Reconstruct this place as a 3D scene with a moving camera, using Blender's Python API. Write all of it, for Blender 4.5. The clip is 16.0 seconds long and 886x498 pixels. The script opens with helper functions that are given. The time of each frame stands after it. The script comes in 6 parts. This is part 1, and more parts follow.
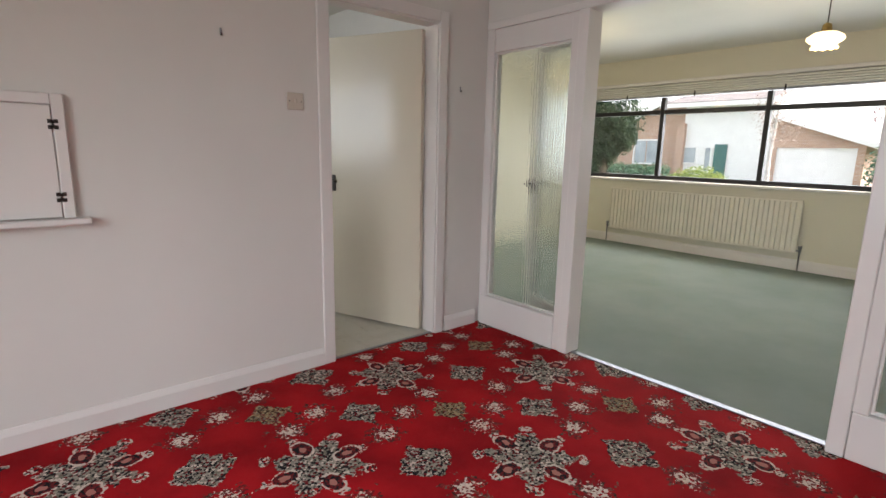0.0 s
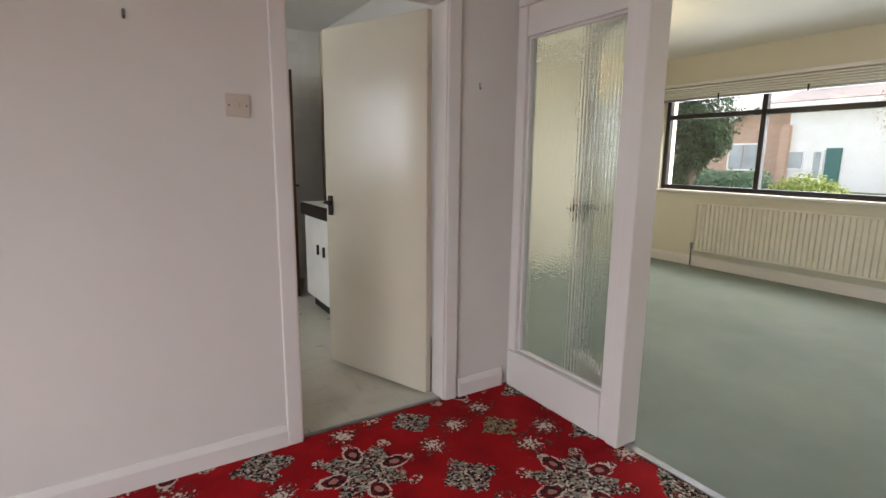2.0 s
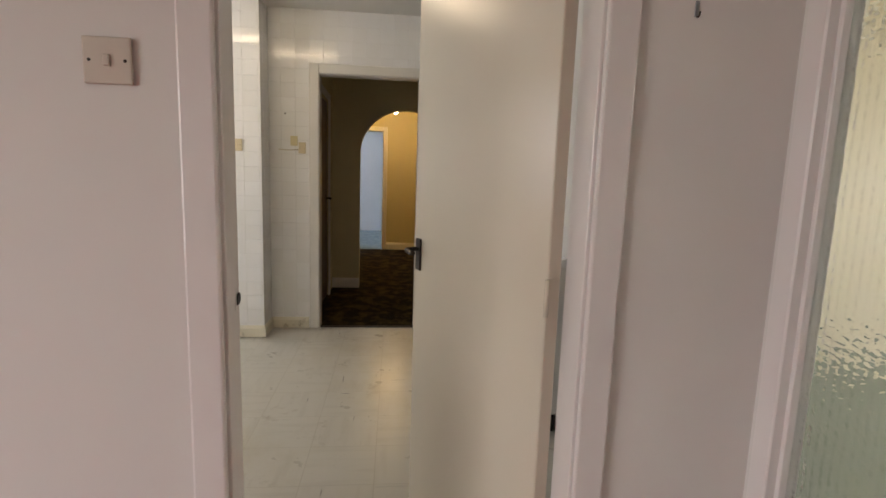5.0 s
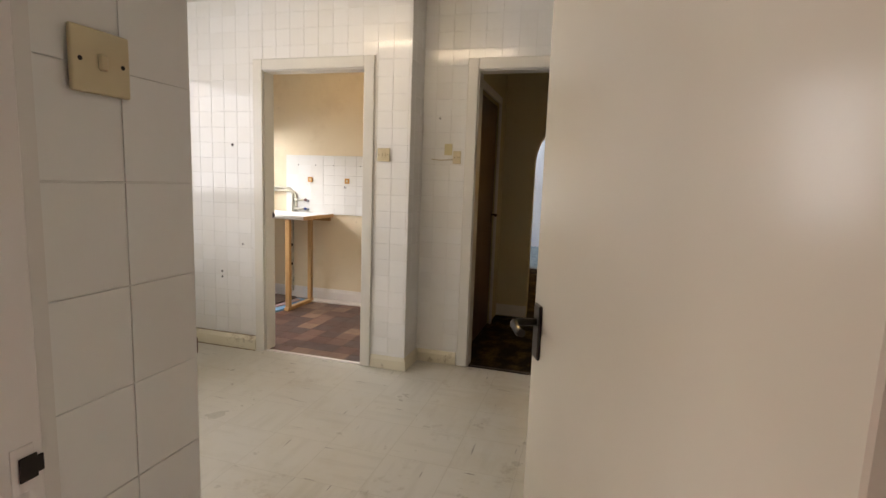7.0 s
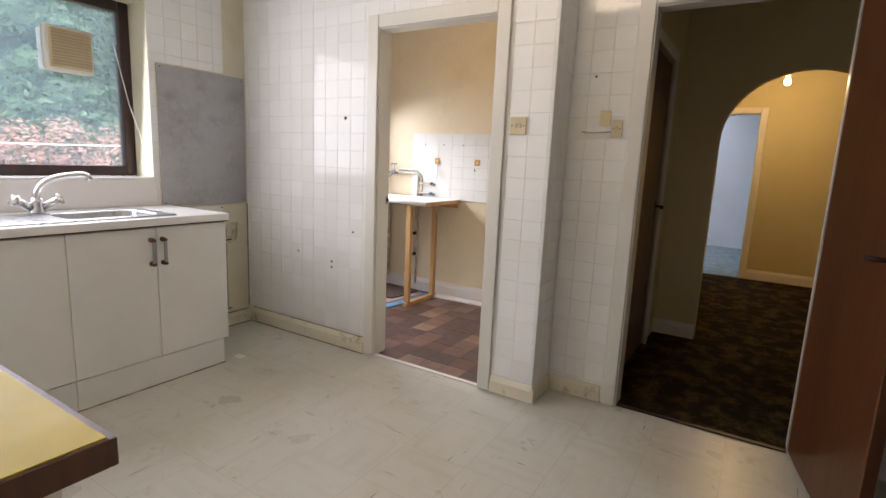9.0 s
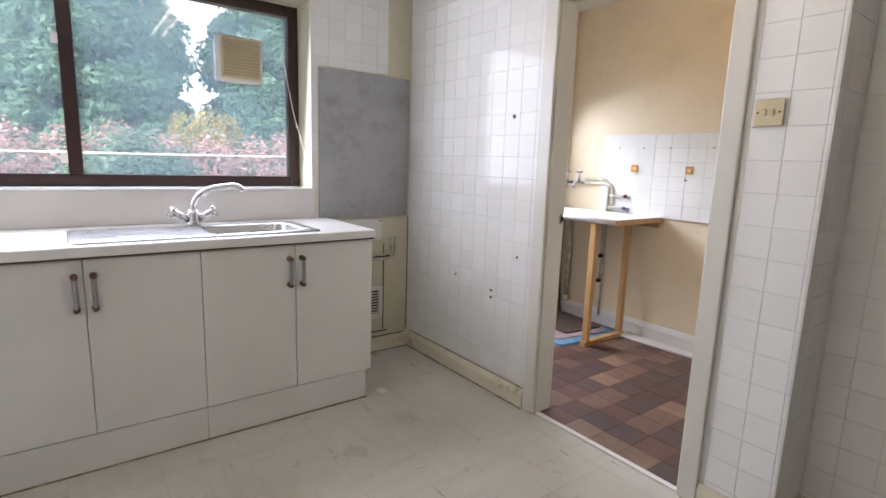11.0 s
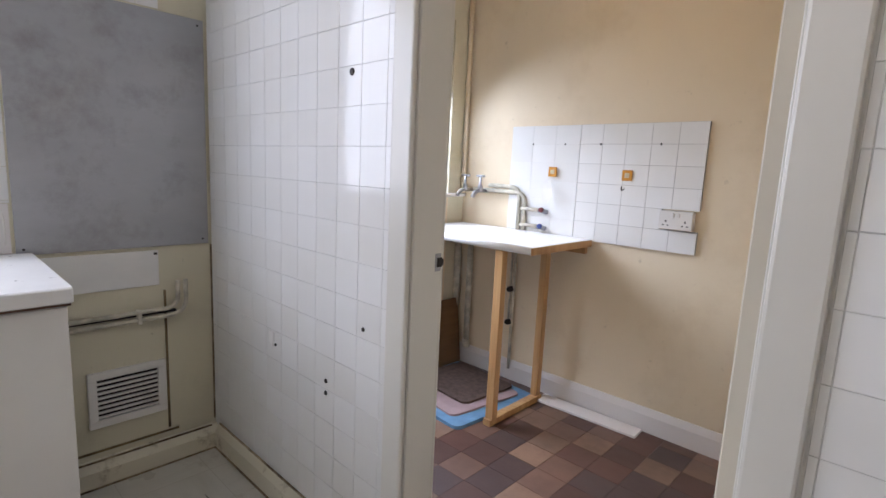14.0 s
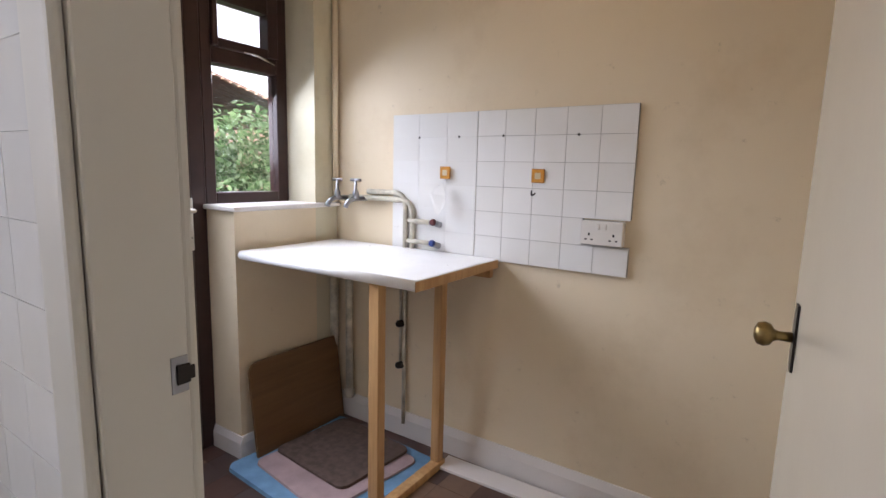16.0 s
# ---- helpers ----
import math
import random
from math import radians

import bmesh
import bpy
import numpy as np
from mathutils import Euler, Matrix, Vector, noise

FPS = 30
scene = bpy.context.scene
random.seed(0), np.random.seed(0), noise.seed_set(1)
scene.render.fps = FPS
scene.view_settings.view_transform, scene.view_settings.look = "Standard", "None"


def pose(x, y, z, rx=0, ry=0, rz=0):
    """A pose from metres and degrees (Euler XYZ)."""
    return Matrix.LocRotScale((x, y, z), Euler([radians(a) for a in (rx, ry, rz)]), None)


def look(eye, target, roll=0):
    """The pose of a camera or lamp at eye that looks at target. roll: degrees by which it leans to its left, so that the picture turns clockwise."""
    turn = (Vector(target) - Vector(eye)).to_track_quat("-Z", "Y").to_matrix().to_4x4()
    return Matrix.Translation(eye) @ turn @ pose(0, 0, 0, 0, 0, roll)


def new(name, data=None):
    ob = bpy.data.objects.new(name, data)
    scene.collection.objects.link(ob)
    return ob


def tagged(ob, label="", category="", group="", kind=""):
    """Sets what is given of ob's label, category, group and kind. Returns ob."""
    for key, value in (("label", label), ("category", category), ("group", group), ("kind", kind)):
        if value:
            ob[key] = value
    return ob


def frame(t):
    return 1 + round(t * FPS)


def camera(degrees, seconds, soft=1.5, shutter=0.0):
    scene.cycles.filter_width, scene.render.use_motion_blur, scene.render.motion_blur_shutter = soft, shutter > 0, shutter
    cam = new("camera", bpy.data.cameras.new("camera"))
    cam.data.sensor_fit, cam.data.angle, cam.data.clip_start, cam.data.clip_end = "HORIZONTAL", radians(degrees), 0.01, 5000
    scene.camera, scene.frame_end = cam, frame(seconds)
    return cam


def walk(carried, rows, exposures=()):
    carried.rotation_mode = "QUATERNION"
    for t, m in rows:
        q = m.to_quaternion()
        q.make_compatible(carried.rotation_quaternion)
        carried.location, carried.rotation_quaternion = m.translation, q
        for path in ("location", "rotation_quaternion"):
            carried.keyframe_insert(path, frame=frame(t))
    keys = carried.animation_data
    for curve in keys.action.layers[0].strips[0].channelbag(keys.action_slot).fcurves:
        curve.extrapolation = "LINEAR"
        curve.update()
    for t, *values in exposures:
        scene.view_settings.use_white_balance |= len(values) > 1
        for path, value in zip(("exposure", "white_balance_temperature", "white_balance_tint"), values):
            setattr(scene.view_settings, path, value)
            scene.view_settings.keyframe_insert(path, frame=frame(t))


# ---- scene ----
cam = camera(82.4, 16.0)

PATH = [
    (0, (-2.574, -2.549, 1.237), (-1.287, -1.067, 0.857), 1.2),
    (0.5, (-2.391, -2.46, 1.264), (-1.158, -0.938, 0.858), 1.3),
    (1, (-2.206, -2.377, 1.286), (-1.047, -0.796, 0.893), 1.9),
    (1.5, (-2.018, -2.259, 1.286), (-0.901, -0.643, 0.912), 1.7),
    (2, (-1.79, -2.14, 1.285), (-0.744, -0.474, 0.927), 0.6),
    (2.5, (-1.554, -2.008, 1.313), (-0.631, -0.27, 0.957), 0.7),
    (3, (-1.364, -1.848, 1.322), (-0.575, -0.042, 0.984), 1.4),
    (3.5, (-1.187, -1.652, 1.33), (-0.543, 0.21, 0.988), 2.2),
    (4, (-1.039, -1.47, 1.304), (-0.554, 0.443, 0.982), 2.0),
    (6.5, (-0.707, -0.431, 1.272), (-1.034, 1.525, 1.011), 2.2),
    (7, (-0.669, -0.275, 1.297), (-1.224, 1.629, 1.032), 2.1),
    (7.5, (-0.695, -0.097, 1.294), (-1.386, 1.76, 1.025), 2.6),
    (8, (-0.754, 0.114, 1.277), (-1.519, 1.937, 0.976), 3.8),
    (8.5, (-0.828, 0.271, 1.279), (-1.694, 2.044, 0.957), 3.8),
    (9, (-0.918, 0.413, 1.257), (-1.955, 2.089, 0.919), 2.5),
    (9.5, (-1.005, 0.558, 1.254), (-2.248, 2.082, 0.889), 1.7),
    (10, (-1.084, 0.677, 1.253), (-2.504, 2.039, 0.894), 1.7),
    (12.5, (-1.632, 1.54, 1.271), (-3.251, 2.668, 0.943), 2.0),
    (13, (-1.767, 1.695, 1.252), (-3.325, 2.906, 0.927), 2.9),
    (13.5, (-1.893, 1.839, 1.261), (-3.354, 3.165, 0.937), 2.9),
    (14, (-2.001, 1.988, 1.249), (-3.357, 3.425, 0.94), 2.7),
    (14.5, (-2.096, 2.151, 1.249), (-3.354, 3.673, 0.929), 2.4),
    (15, (-2.172, 2.308, 1.25), (-3.346, 3.895, 0.927), 1.8),
    (15.5, (-2.227, 2.458, 1.252), (-3.329, 4.097, 0.941), 1.5),
    (16, (-2.31, 2.618, 1.266), (-3.4, 4.267, 0.968), 1.5),
]
EXPOSURES = [
    (0, 1.5, 6500, 12), (3.5, 1.55, 6700, 14), (6.5, 1.6, 7400, 20), (8, 1.6, 7200, 20), (9, 1.65, 6800, 21),
    (10, 1.68, 6600, 20), (12.5, 1.58, 5950, 23), (14, 1.45, 6050, 22), (16, 1.14, 6350, 24),
]
walk(cam, [(t, look(eye, target, roll)) for t, eye, target, roll in PATH], EXPOSURES)

# world: overcast daylight
world = bpy.data.worlds.new("sky")
scene.world = world
world.use_nodes = True
_bg = world.node_tree.nodes["Background"]
_sky = world.node_tree.nodes.new("ShaderNodeTexSky")
_sky.sky_type, _sky.sun_disc = "NISHITA", False
_sky.sun_elevation, _sky.sun_rotation = radians(38), radians(150)
_sky.air_density, _sky.dust_density = 1.0, 4.0
_pale = world.node_tree.nodes.new("ShaderNodeHueSaturation")  # cloud takes the blue out of the sky
_pale.inputs["Saturation"].default_value, _pale.inputs["Value"].default_value = 0.3, 1.9
world.node_tree.links.new(_sky.outputs[0], _pale.inputs["Color"])
world.node_tree.links.new(_pale.outputs[0], _bg.inputs[0])
_bg.inputs[1].default_value = 0.15


def sun_lamp(strength, angle, elevation, rotation):
    data = bpy.data.lights.new("sun", "SUN")
    data.energy, data.angle, data.color = strength, radians(angle), (1.0, 0.97, 0.93)
    ob = new("sun", data)
    # the sky measures its sun from +y, clockwise seen from above
    d = Vector((math.sin(radians(rotation)) * math.cos(radians(elevation)), math.cos(radians(rotation)) * math.cos(radians(elevation)), math.sin(radians(elevation))))
    ob.matrix_world = look(d * 50, (0, 0, 0))


sun_lamp(1.5, 25, 38, 150)


def window_light(eye, target, width, height, watts, colour=(0.86, 0.93, 1.0), spread=150):
    """Skylight that enters through a window's opening."""
    data = bpy.data.lights.new("window_light", "AREA")
    data.shape, data.size, data.size_y, data.energy, data.color = "RECTANGLE", width, height, watts, colour
    data.spread = radians(spread)
    ob = new("window_light", data)
    ob.matrix_world = look(eye, target)


def bulb_light(place, watts, colour, radius=0.04):
    data = bpy.data.lights.new("bulb_light", "POINT")
    data.energy, data.color, data.shadow_soft_size = watts, colour, radius
    new("bulb_light", data).location = place


window_light((4.24, -0.6, 1.45), (0, -0.6, 0.3), 4.6, 1.1, 20)
window_light((-4.26, 1.18, 1.6), (0, 1.18, 0.9), 1.9, 1.0, 12, spread=168)
window_light((-4.42, 4.06, 1.6), (-3.4, 3.95, 0.4), 0.36, 0.9, 5.0, (0.80, 0.91, 1.0), 140)
window_light((-4.40, 3.42, 1.48), (-3.3, 3.7, 0.2), 0.44, 0.9, 5.2, (0.80, 0.91, 1.0), 108)
window_light((-4.42, -2.4, 1.3), (0, -2.0, -1.4), 2.2, 1.6, 20, spread=125)
bulb_light((2.05, -1.39, 2.07), 4, (1.0, 0.78, 0.45))
bulb_light((2.05, 0.95, 2.07), 4, (1.0, 0.78, 0.45))
bulb_light((-0.84, 6.6, 2.16), 6.5, (1.0, 0.68, 0.26))
bulb_light((-2.95, 3.6, 2.27), 0.6, (1.0, 0.64, 0.28))


# ---- materials ----
class Ex:
    """A value in a node tree, with arithmetic."""

    def __init__(self, tree, socket):
        self.tree, self.socket = tree, socket

    def _op(self, operation, *others, clamp=False):
        n = self.tree.nodes.new("ShaderNodeMath")
        n.operation, n.use_clamp = operation, clamp
        for slot, value in zip(n.inputs, (self, *others)):
            if isinstance(value, Ex):
                self.tree.links.new(value.socket, slot)
            else:
                slot.default_value = value
        return Ex(self.tree, n.outputs[0])

    def __add__(self, o): return self._op("ADD", o)
    def __sub__(self, o): return self._op("SUBTRACT", o)
    def __mul__(self, o): return self._op("MULTIPLY", o)
    def __truediv__(self, o): return self._op("DIVIDE", o)
    def less(self, o): return self._op("LESS_THAN", o)
    def more(self, o): return self._op("GREATER_THAN", o)
    def low(self, o): return self._op("MINIMUM", o)
    def high(self, o): return self._op("MAXIMUM", o)
    def abs(self): return self._op("ABSOLUTE")
    def wrap(self, lo, hi): return self._op("WRAP", hi, lo)
    def cos(self): return self._op("COSINE")
    def atan(self, o): return self._op("ARCTAN2", o)
    def root(self): return self._op("SQRT")
    def floor(self): return self._op("FLOOR")
    def ramp(self, lo, hi): return ((self - lo) / (hi - lo))._op("ADD", 0.0, clamp=True)


class Mat:
    """A node material under construction."""

    def __init__(self, name, colour, rough=0.5, metal=0.0, spec=0.5):
        self.m = bpy.data.materials.new(name)
        self.m.use_nodes = True
        self.t = self.m.node_tree
        self.b = self.t.nodes["Principled BSDF"]
        self.b.inputs["Roughness"].default_value, self.b.inputs["Metallic"].default_value = rough, metal
        self.b.inputs["Specular IOR Level"].default_value = spec
        self.b.inputs["Base Color"].default_value = (*colour, 1)
        self.col, self.bumps = colour, None
        self.co = self.t.nodes.new("ShaderNodeNewGeometry").outputs["Position"]

    def local(self):
        self.co = self.t.nodes.new("ShaderNodeTexCoord").outputs["Object"]
        return self

    def stretch(self, x, y, z):
        n = self.t.nodes.new("ShaderNodeVectorMath")
        n.operation, n.inputs[1].default_value = "MULTIPLY", (x, y, z)
        self.t.links.new(self.co, n.inputs[0])
        return n.outputs[0]

    def noise(self, scale, detail=3, rough=0.55, co=None):
        n = self.t.nodes.new("ShaderNodeTexNoise")
        n.inputs["Scale"].default_value, n.inputs["Detail"].default_value, n.inputs["Roughness"].default_value = scale, detail, rough
        self.t.links.new(co or self.co, n.inputs["Vector"])
        return Ex(self.t, n.outputs["Fac"])

    def cells(self, scale, out="Color", co=None, randomness=1.0):
        n = self.t.nodes.new("ShaderNodeTexVoronoi")
        n.inputs["Scale"].default_value, n.inputs["Randomness"].default_value = scale, randomness
        self.t.links.new(co or self.co, n.inputs["Vector"])
        return n.outputs[out]

    def xyz(self, co=None):
        n = self.t.nodes.new("ShaderNodeSeparateXYZ")
        self.t.links.new(co or self.co, n.inputs[0])
        return [Ex(self.t, o) for o in n.outputs]

    def random(self):
        return Ex(self.t, self.t.nodes.new("ShaderNodeObjectInfo").outputs["Random"])

    def island(self):
        return Ex(self.t, self.t.nodes.new("ShaderNodeNewGeometry").outputs["Random Per Island"])

    def mix(self, a, b, fac):
        n = self.t.nodes.new("ShaderNodeMix")
        n.data_type = "RGBA"
        for slot, value in ((n.inputs[6], a), (n.inputs[7], b)):
            if isinstance(value, tuple):
                slot.default_value = (*value, 1)
            else:
                self.t.links.new(value, slot)
        if isinstance(fac, Ex):
            self.t.links.new(fac.socket, n.inputs[0])
        else:
            n.inputs[0].default_value = fac
        return n.outputs[2]

    def steps(self, fac, stops, constant=True):
        n = self.t.nodes.new("ShaderNodeValToRGB")
        r = n.color_ramp
        r.interpolation = "CONSTANT" if constant else "LINEAR"
        while len(r.elements) < len(stops):
            r.elements.new(0.5)
        for e, (at, c) in zip(r.elements, stops):
            e.position, e.color = at, (*c, 1)
        self.t.links.new(fac.socket if isinstance(fac, Ex) else fac, n.inputs[0])
        return n.outputs[0]

    def base(self, socket):
        self.t.links.new(socket, self.b.inputs["Base Color"])
        return self

    def vary(self, a, b, scale, detail=3, lo=0.35, hi=0.65):
        """Base colour that drifts between two tones."""
        return self.base(self.mix(a, b, self.noise(scale, detail).ramp(lo, hi)))

    def rough(self, ex):
        self.t.links.new(ex.socket, self.b.inputs["Roughness"])
        return self

    def bump(self, ex, strength=0.2, distance=0.002):
        n = self.t.nodes.new("ShaderNodeBump")
        n.inputs["Strength"].default_value, n.inputs["Distance"].default_value = strength, distance
        self.t.links.new(ex.socket if isinstance(ex, Ex) else ex, n.inputs["Height"])
        if self.bumps:
            self.t.links.new(self.bumps, n.inputs["Normal"])
        self.bumps = n.outputs[0]
        self.t.links.new(self.bumps, self.b.inputs["Normal"])
        return self


def plain(name, colour, rough=0.5, metal=0.0, drift=0.12, scale=6.0, grain=0.0, grain_scale=200.0, spec=0.5):
    """Paint, plastic or metal with slight drift in tone and gloss."""
    m = Mat(name, colour, rough, metal, spec)
    lo = tuple(c * (1 - drift) for c in colour)
    m.vary(lo, colour, scale, 4)
    m.rough(m.noise(scale * 3, 3) * 0.25 + (rough - 0.12))
    if grain:
        m.bump(m.noise(grain_scale, 3), grain, 0.001)
    return m.m


def wall_paint(name, colour, stain=None):
    m = Mat(name, colour, 0.62)
    c = m.mix(tuple(v * 0.93 for v in colour), colour, m.noise(1.3, 4).ramp(0.3, 0.7))
    if stain:
        c = m.mix(c, stain, m.noise(2.2, 6, 0.7).ramp(0.52, 0.75) * 0.4)
        c = m.mix(c, tuple(v * 0.5 for v in stain), m.noise(17, 6, 0.75).ramp(0.64, 0.72) * 0.35)
    m.base(c)
    m.bump(m.noise(90, 4), 0.12, 0.002).bump(m.noise(5, 3), 0.1, 0.01)
    return m.m


dining_paint = wall_paint("dining_wall_paint", (0.70, 0.67, 0.63))
lounge_paint = wall_paint("lounge_wall_paint", (0.70, 0.66, 0.54))
utility_paint = wall_paint("utility_wall_paint", (0.80, 0.675, 0.485), (0.60, 0.46, 0.28))
kitchen_paint = wall_paint("kitchen_wall_paint", (0.68, 0.63, 0.47), (0.42, 0.36, 0.2))
hall_paint = wall_paint("hall_wall_paint", (0.62, 0.54, 0.34))
blue_paint = wall_paint("blue_room_paint", (0.62, 0.70, 0.80))
ceiling_paint = wall_paint("ceiling_paint", (0.78, 0.77, 0.72))


def gloss_paint(name, colour, wear, rough=0.28, worn=1.2):
    """Old gloss paint, yellowed and chipped."""
    m = Mat(name, colour, rough)
    c = m.mix(colour, tuple(v * 0.93 for v in colour), m.noise(2, 3).ramp(0.3, 0.75))
    c = m.mix(c, wear, m.noise(9, 7, 0.72).ramp(worn, worn + 0.1) * 0.6)
    m.base(c).rough(m.noise(3, 2) * 0.08 + (rough - 0.02))
    m.bump(m.noise(60, 3), 0.05, 0.002)
    return m.m


white_gloss = gloss_paint("white_gloss", (0.74, 0.70, 0.67), (0.55, 0.5, 0.44))
cream_gloss = gloss_paint("cream_gloss", (0.68, 0.655, 0.59), (0.40, 0.34, 0.24))
grimy_gloss = gloss_paint("grimy_gloss", (0.70, 0.645, 0.50), (0.24, 0.17, 0.08), 0.35, 0.56)
door_paint = gloss_paint("door_paint", (0.62, 0.56, 0.45), (0.66, 0.60, 0.50), 0.2, 1.2)


def tile_glaze():
    m = Mat("tile_glaze", (0.80, 0.79, 0.76), 0.1, 0.0, 0.36)
    r = m.random()
    c = m.mix((0.77, 0.76, 0.73), (0.81, 0.805, 0.785), r)
    c = m.mix(c, (0.66, 0.6, 0.44), m.noise(1.7, 5, 0.65).ramp(0.5, 0.85) * 0.25)
    m.base(c).rough(m.noise(6, 4) * 0.10 + 0.03).bump(m.noise(14, 2), 0.1, 0.004)
    return m.m


tile_white = tile_glaze()
grout = plain("grout", (0.80, 0.79, 0.755), 0.9, drift=0.1, scale=8)


def wood(name, light, dark, scale=9.0, rough=0.45, axis="z", gloss=0.5):
    m = Mat(name, light, rough, 0.0, gloss).local()
    k = {"x": (0.06, 1, 1), "y": (1, 0.06, 1), "z": (1, 1, 0.06)}[axis]
    co = m.stretch(*k)
    g = m.noise(scale * 6, 6, 0.65, co)
    m.base(m.mix(light, dark, (g * 0.7 + m.noise(scale, 3, 0.5, co) * 0.5).ramp(0.42, 0.75)))
    m.bump(g, 0.15, 0.001)
    return m.m


pine = wood("pine", (0.62, 0.38, 0.17), (0.42, 0.22, 0.08), 8)
mahogany = wood("mahogany_veneer", (0.125, 0.044, 0.014), (0.075, 0.024, 0.009), 6, 0.34)
oak_ply = wood("brown_plywood", (0.19, 0.10, 0.04), (0.12, 0.06, 0.024), 5, 0.4, "y")


def carpet_pattern():
    """Red pile with a lattice of flowered medallions and squares."""
    m = Mat("patterned_carpet", (0.45, 0.008, 0.012), 0.95, 0, 0.15)
    warp = m.noise(34, 3) * 0.02 - 0.01
    x, y, _ = m.xyz()
    x, y = x + warp, y + (m.noise(33, 3) * 0.022 - 0.011)
    X0, Y0, DX, DY = -1.045, -0.365, 0.705, 0.5
    speck = m.cells(105)
    fine = Ex(m.t, m.t.nodes.new("ShaderNodeSeparateColor").outputs[0])
    m.t.links.new(speck, fine.socket.node.inputs[0])
    second = Ex(m.t, fine.socket.node.outputs[1])
    big = m.noise(24, 4)
    masks = {}

    def add(key, ex):
        masks[key] = masks[key].high(ex) if key in masks else ex

    for ox, oy in ((0, 0), (DX, DY)):
        u = (x - (X0 + ox)).wrap(-DX, DX)
        v = (y - (Y0 + oy)).wrap(-DY, DY)
        r = (u * u + v * v).root()
        th = v.atan(u)
        c8 = (th * 4.0).cos()
        # ragged star of eight leaves
        edge = c8 * -0.05 + 0.135 + (big - 0.5) * 0.2
        add("med", r.less(edge))
        au, av = u.abs(), v.abs()
        # four outlined petals on the axes
        p, q = au.high(av) - 0.135, au.low(av) + (big - 0.5) * 0.03
        e = ((p * p) / 0.0040 + (q * q) / 0.0019).root()
        add("ring", e.more(0.82) * e.less(1.04) * fine.more(0.25))
        add("petal", e.less(0.78))
        add("petal_eye", e.less(0.34))
        # sprays at the tips
        tu, tv = (au + av) * 0.7071 - 0.215, (au - av) * 0.7071
        add("spray", ((tu * tu) / 0.0009 + (tv * tv) / 0.0016).less((big - 0.05) * 1.6) * fine.more(0.35))
        ru, rv = au.high(av) - 0.205, au.low(av)
        add("spray", ((ru * ru) / 0.0007 + (rv * rv) / 0.0012).less((big - 0.1) * 1.6) * fine.more(0.35))
        # square motifs half way to the neighbours
        for sx, sy, key, size in ((DX / 2, -DY / 2, "square", 0.092), (DX / 2, DY / 2, "square", 0.08), (DX, 0, "gold", 0.075)):
            su, sv = (u - sx).wrap(-DX, DX), (v - sy).wrap(-DY, DY)
            add(key, ((su.abs() + sv.abs()) * 0.7071).less((big - 0.5) * 0.1 + size))
        # flower sprigs
        for sx, sy in ((0.34, 0.02), (-0.34, 0.02), (0.02, 0.30), (0.02, -0.30), (0.52, 0.12), (-0.52, -0.12)):
            su, sv = (u - sx).wrap(-DX, DX), (v - sy).wrap(-DY, DY)
            d = (su * su + sv * sv).root()
            add("sprig", d.less((m.noise(55, 2) - 0.5) * 0.22 + 0.034))
            add("leaf", d.less((big - 0.5) * 0.34 + 0.07) * second.more(0.3))
    red = m.mix((0.23, 0.003, 0.006), (0.40, 0.007, 0.011), m.noise(3.0, 4).ramp(0.35, 0.65))
    cream, sage, black, rose, wine = (0.58, 0.48, 0.41), (0.17, 0.155, 0.12), (0.012, 0.010, 0.012), (0.40, 0.16, 0.13), (0.14, 0.012, 0.014)
    mottled = m.steps(fine, [(0, black), (0.30, sage), (0.44, (0.26, 0.24, 0.20)), (0.56, wine), (0.68, (0.30, 0.26, 0.22)), (0.89, cream)])
    goldish = m.steps(fine, [(0, (0.04, 0.02, 0.01)), (0.2, (0.22, 0.15, 0.08)), (0.45, wine), (0.62, (0.34, 0.26, 0.15)), (0.86, sage)])
    c = m.mix(red, m.steps(second, [(0, wine), (0.45, (0.05, 0.02, 0.016)), (0.6, (0.20, 0.02, 0.02)), (0.85, (0.14, 0.08, 0.06))]), masks["leaf"])
    c = m.mix(c, m.steps(second, [(0, (0.66, 0.56, 0.48)), (0.6, wine), (0.8, cream)]), masks["sprig"])
    c = m.mix(c, mottled, masks["med"])
    c = m.mix(c, m.steps(second, [(0, cream), (0.6, black), (0.8, sage)]), masks["spray"])
    c = m.mix(c, mottled, masks["square"])
    c = m.mix(c, goldish, masks["gold"])
    c = m.mix(c, m.steps(second, [(0, black), (0.5, wine)]), masks["petal"])
    c = m.mix(c, rose, masks["petal_eye"])
    c = m.mix(c, cream, masks["ring"])
    m.base(c)
    m.bump(m.noise(420, 2), 0.5, 0.004).bump(m.noise(60, 3), 0.25, 0.004)
    return m.m


red_carpet = carpet_pattern()


def pile(name, a, b, scale=2.0):
    m = Mat(name, a, 0.95, 0, 0.15)
    c = m.mix(a, b, m.noise(scale, 5, 0.6).ramp(0.3, 0.7))
    m.base(c).bump(m.noise(350, 2), 0.5, 0.004).bump(m.noise(30, 3), 0.2, 0.004)
    return m.m


green_carpet = pile("green_carpet", (0.205, 0.245, 0.215), (0.265, 0.30, 0.27), 1.1)


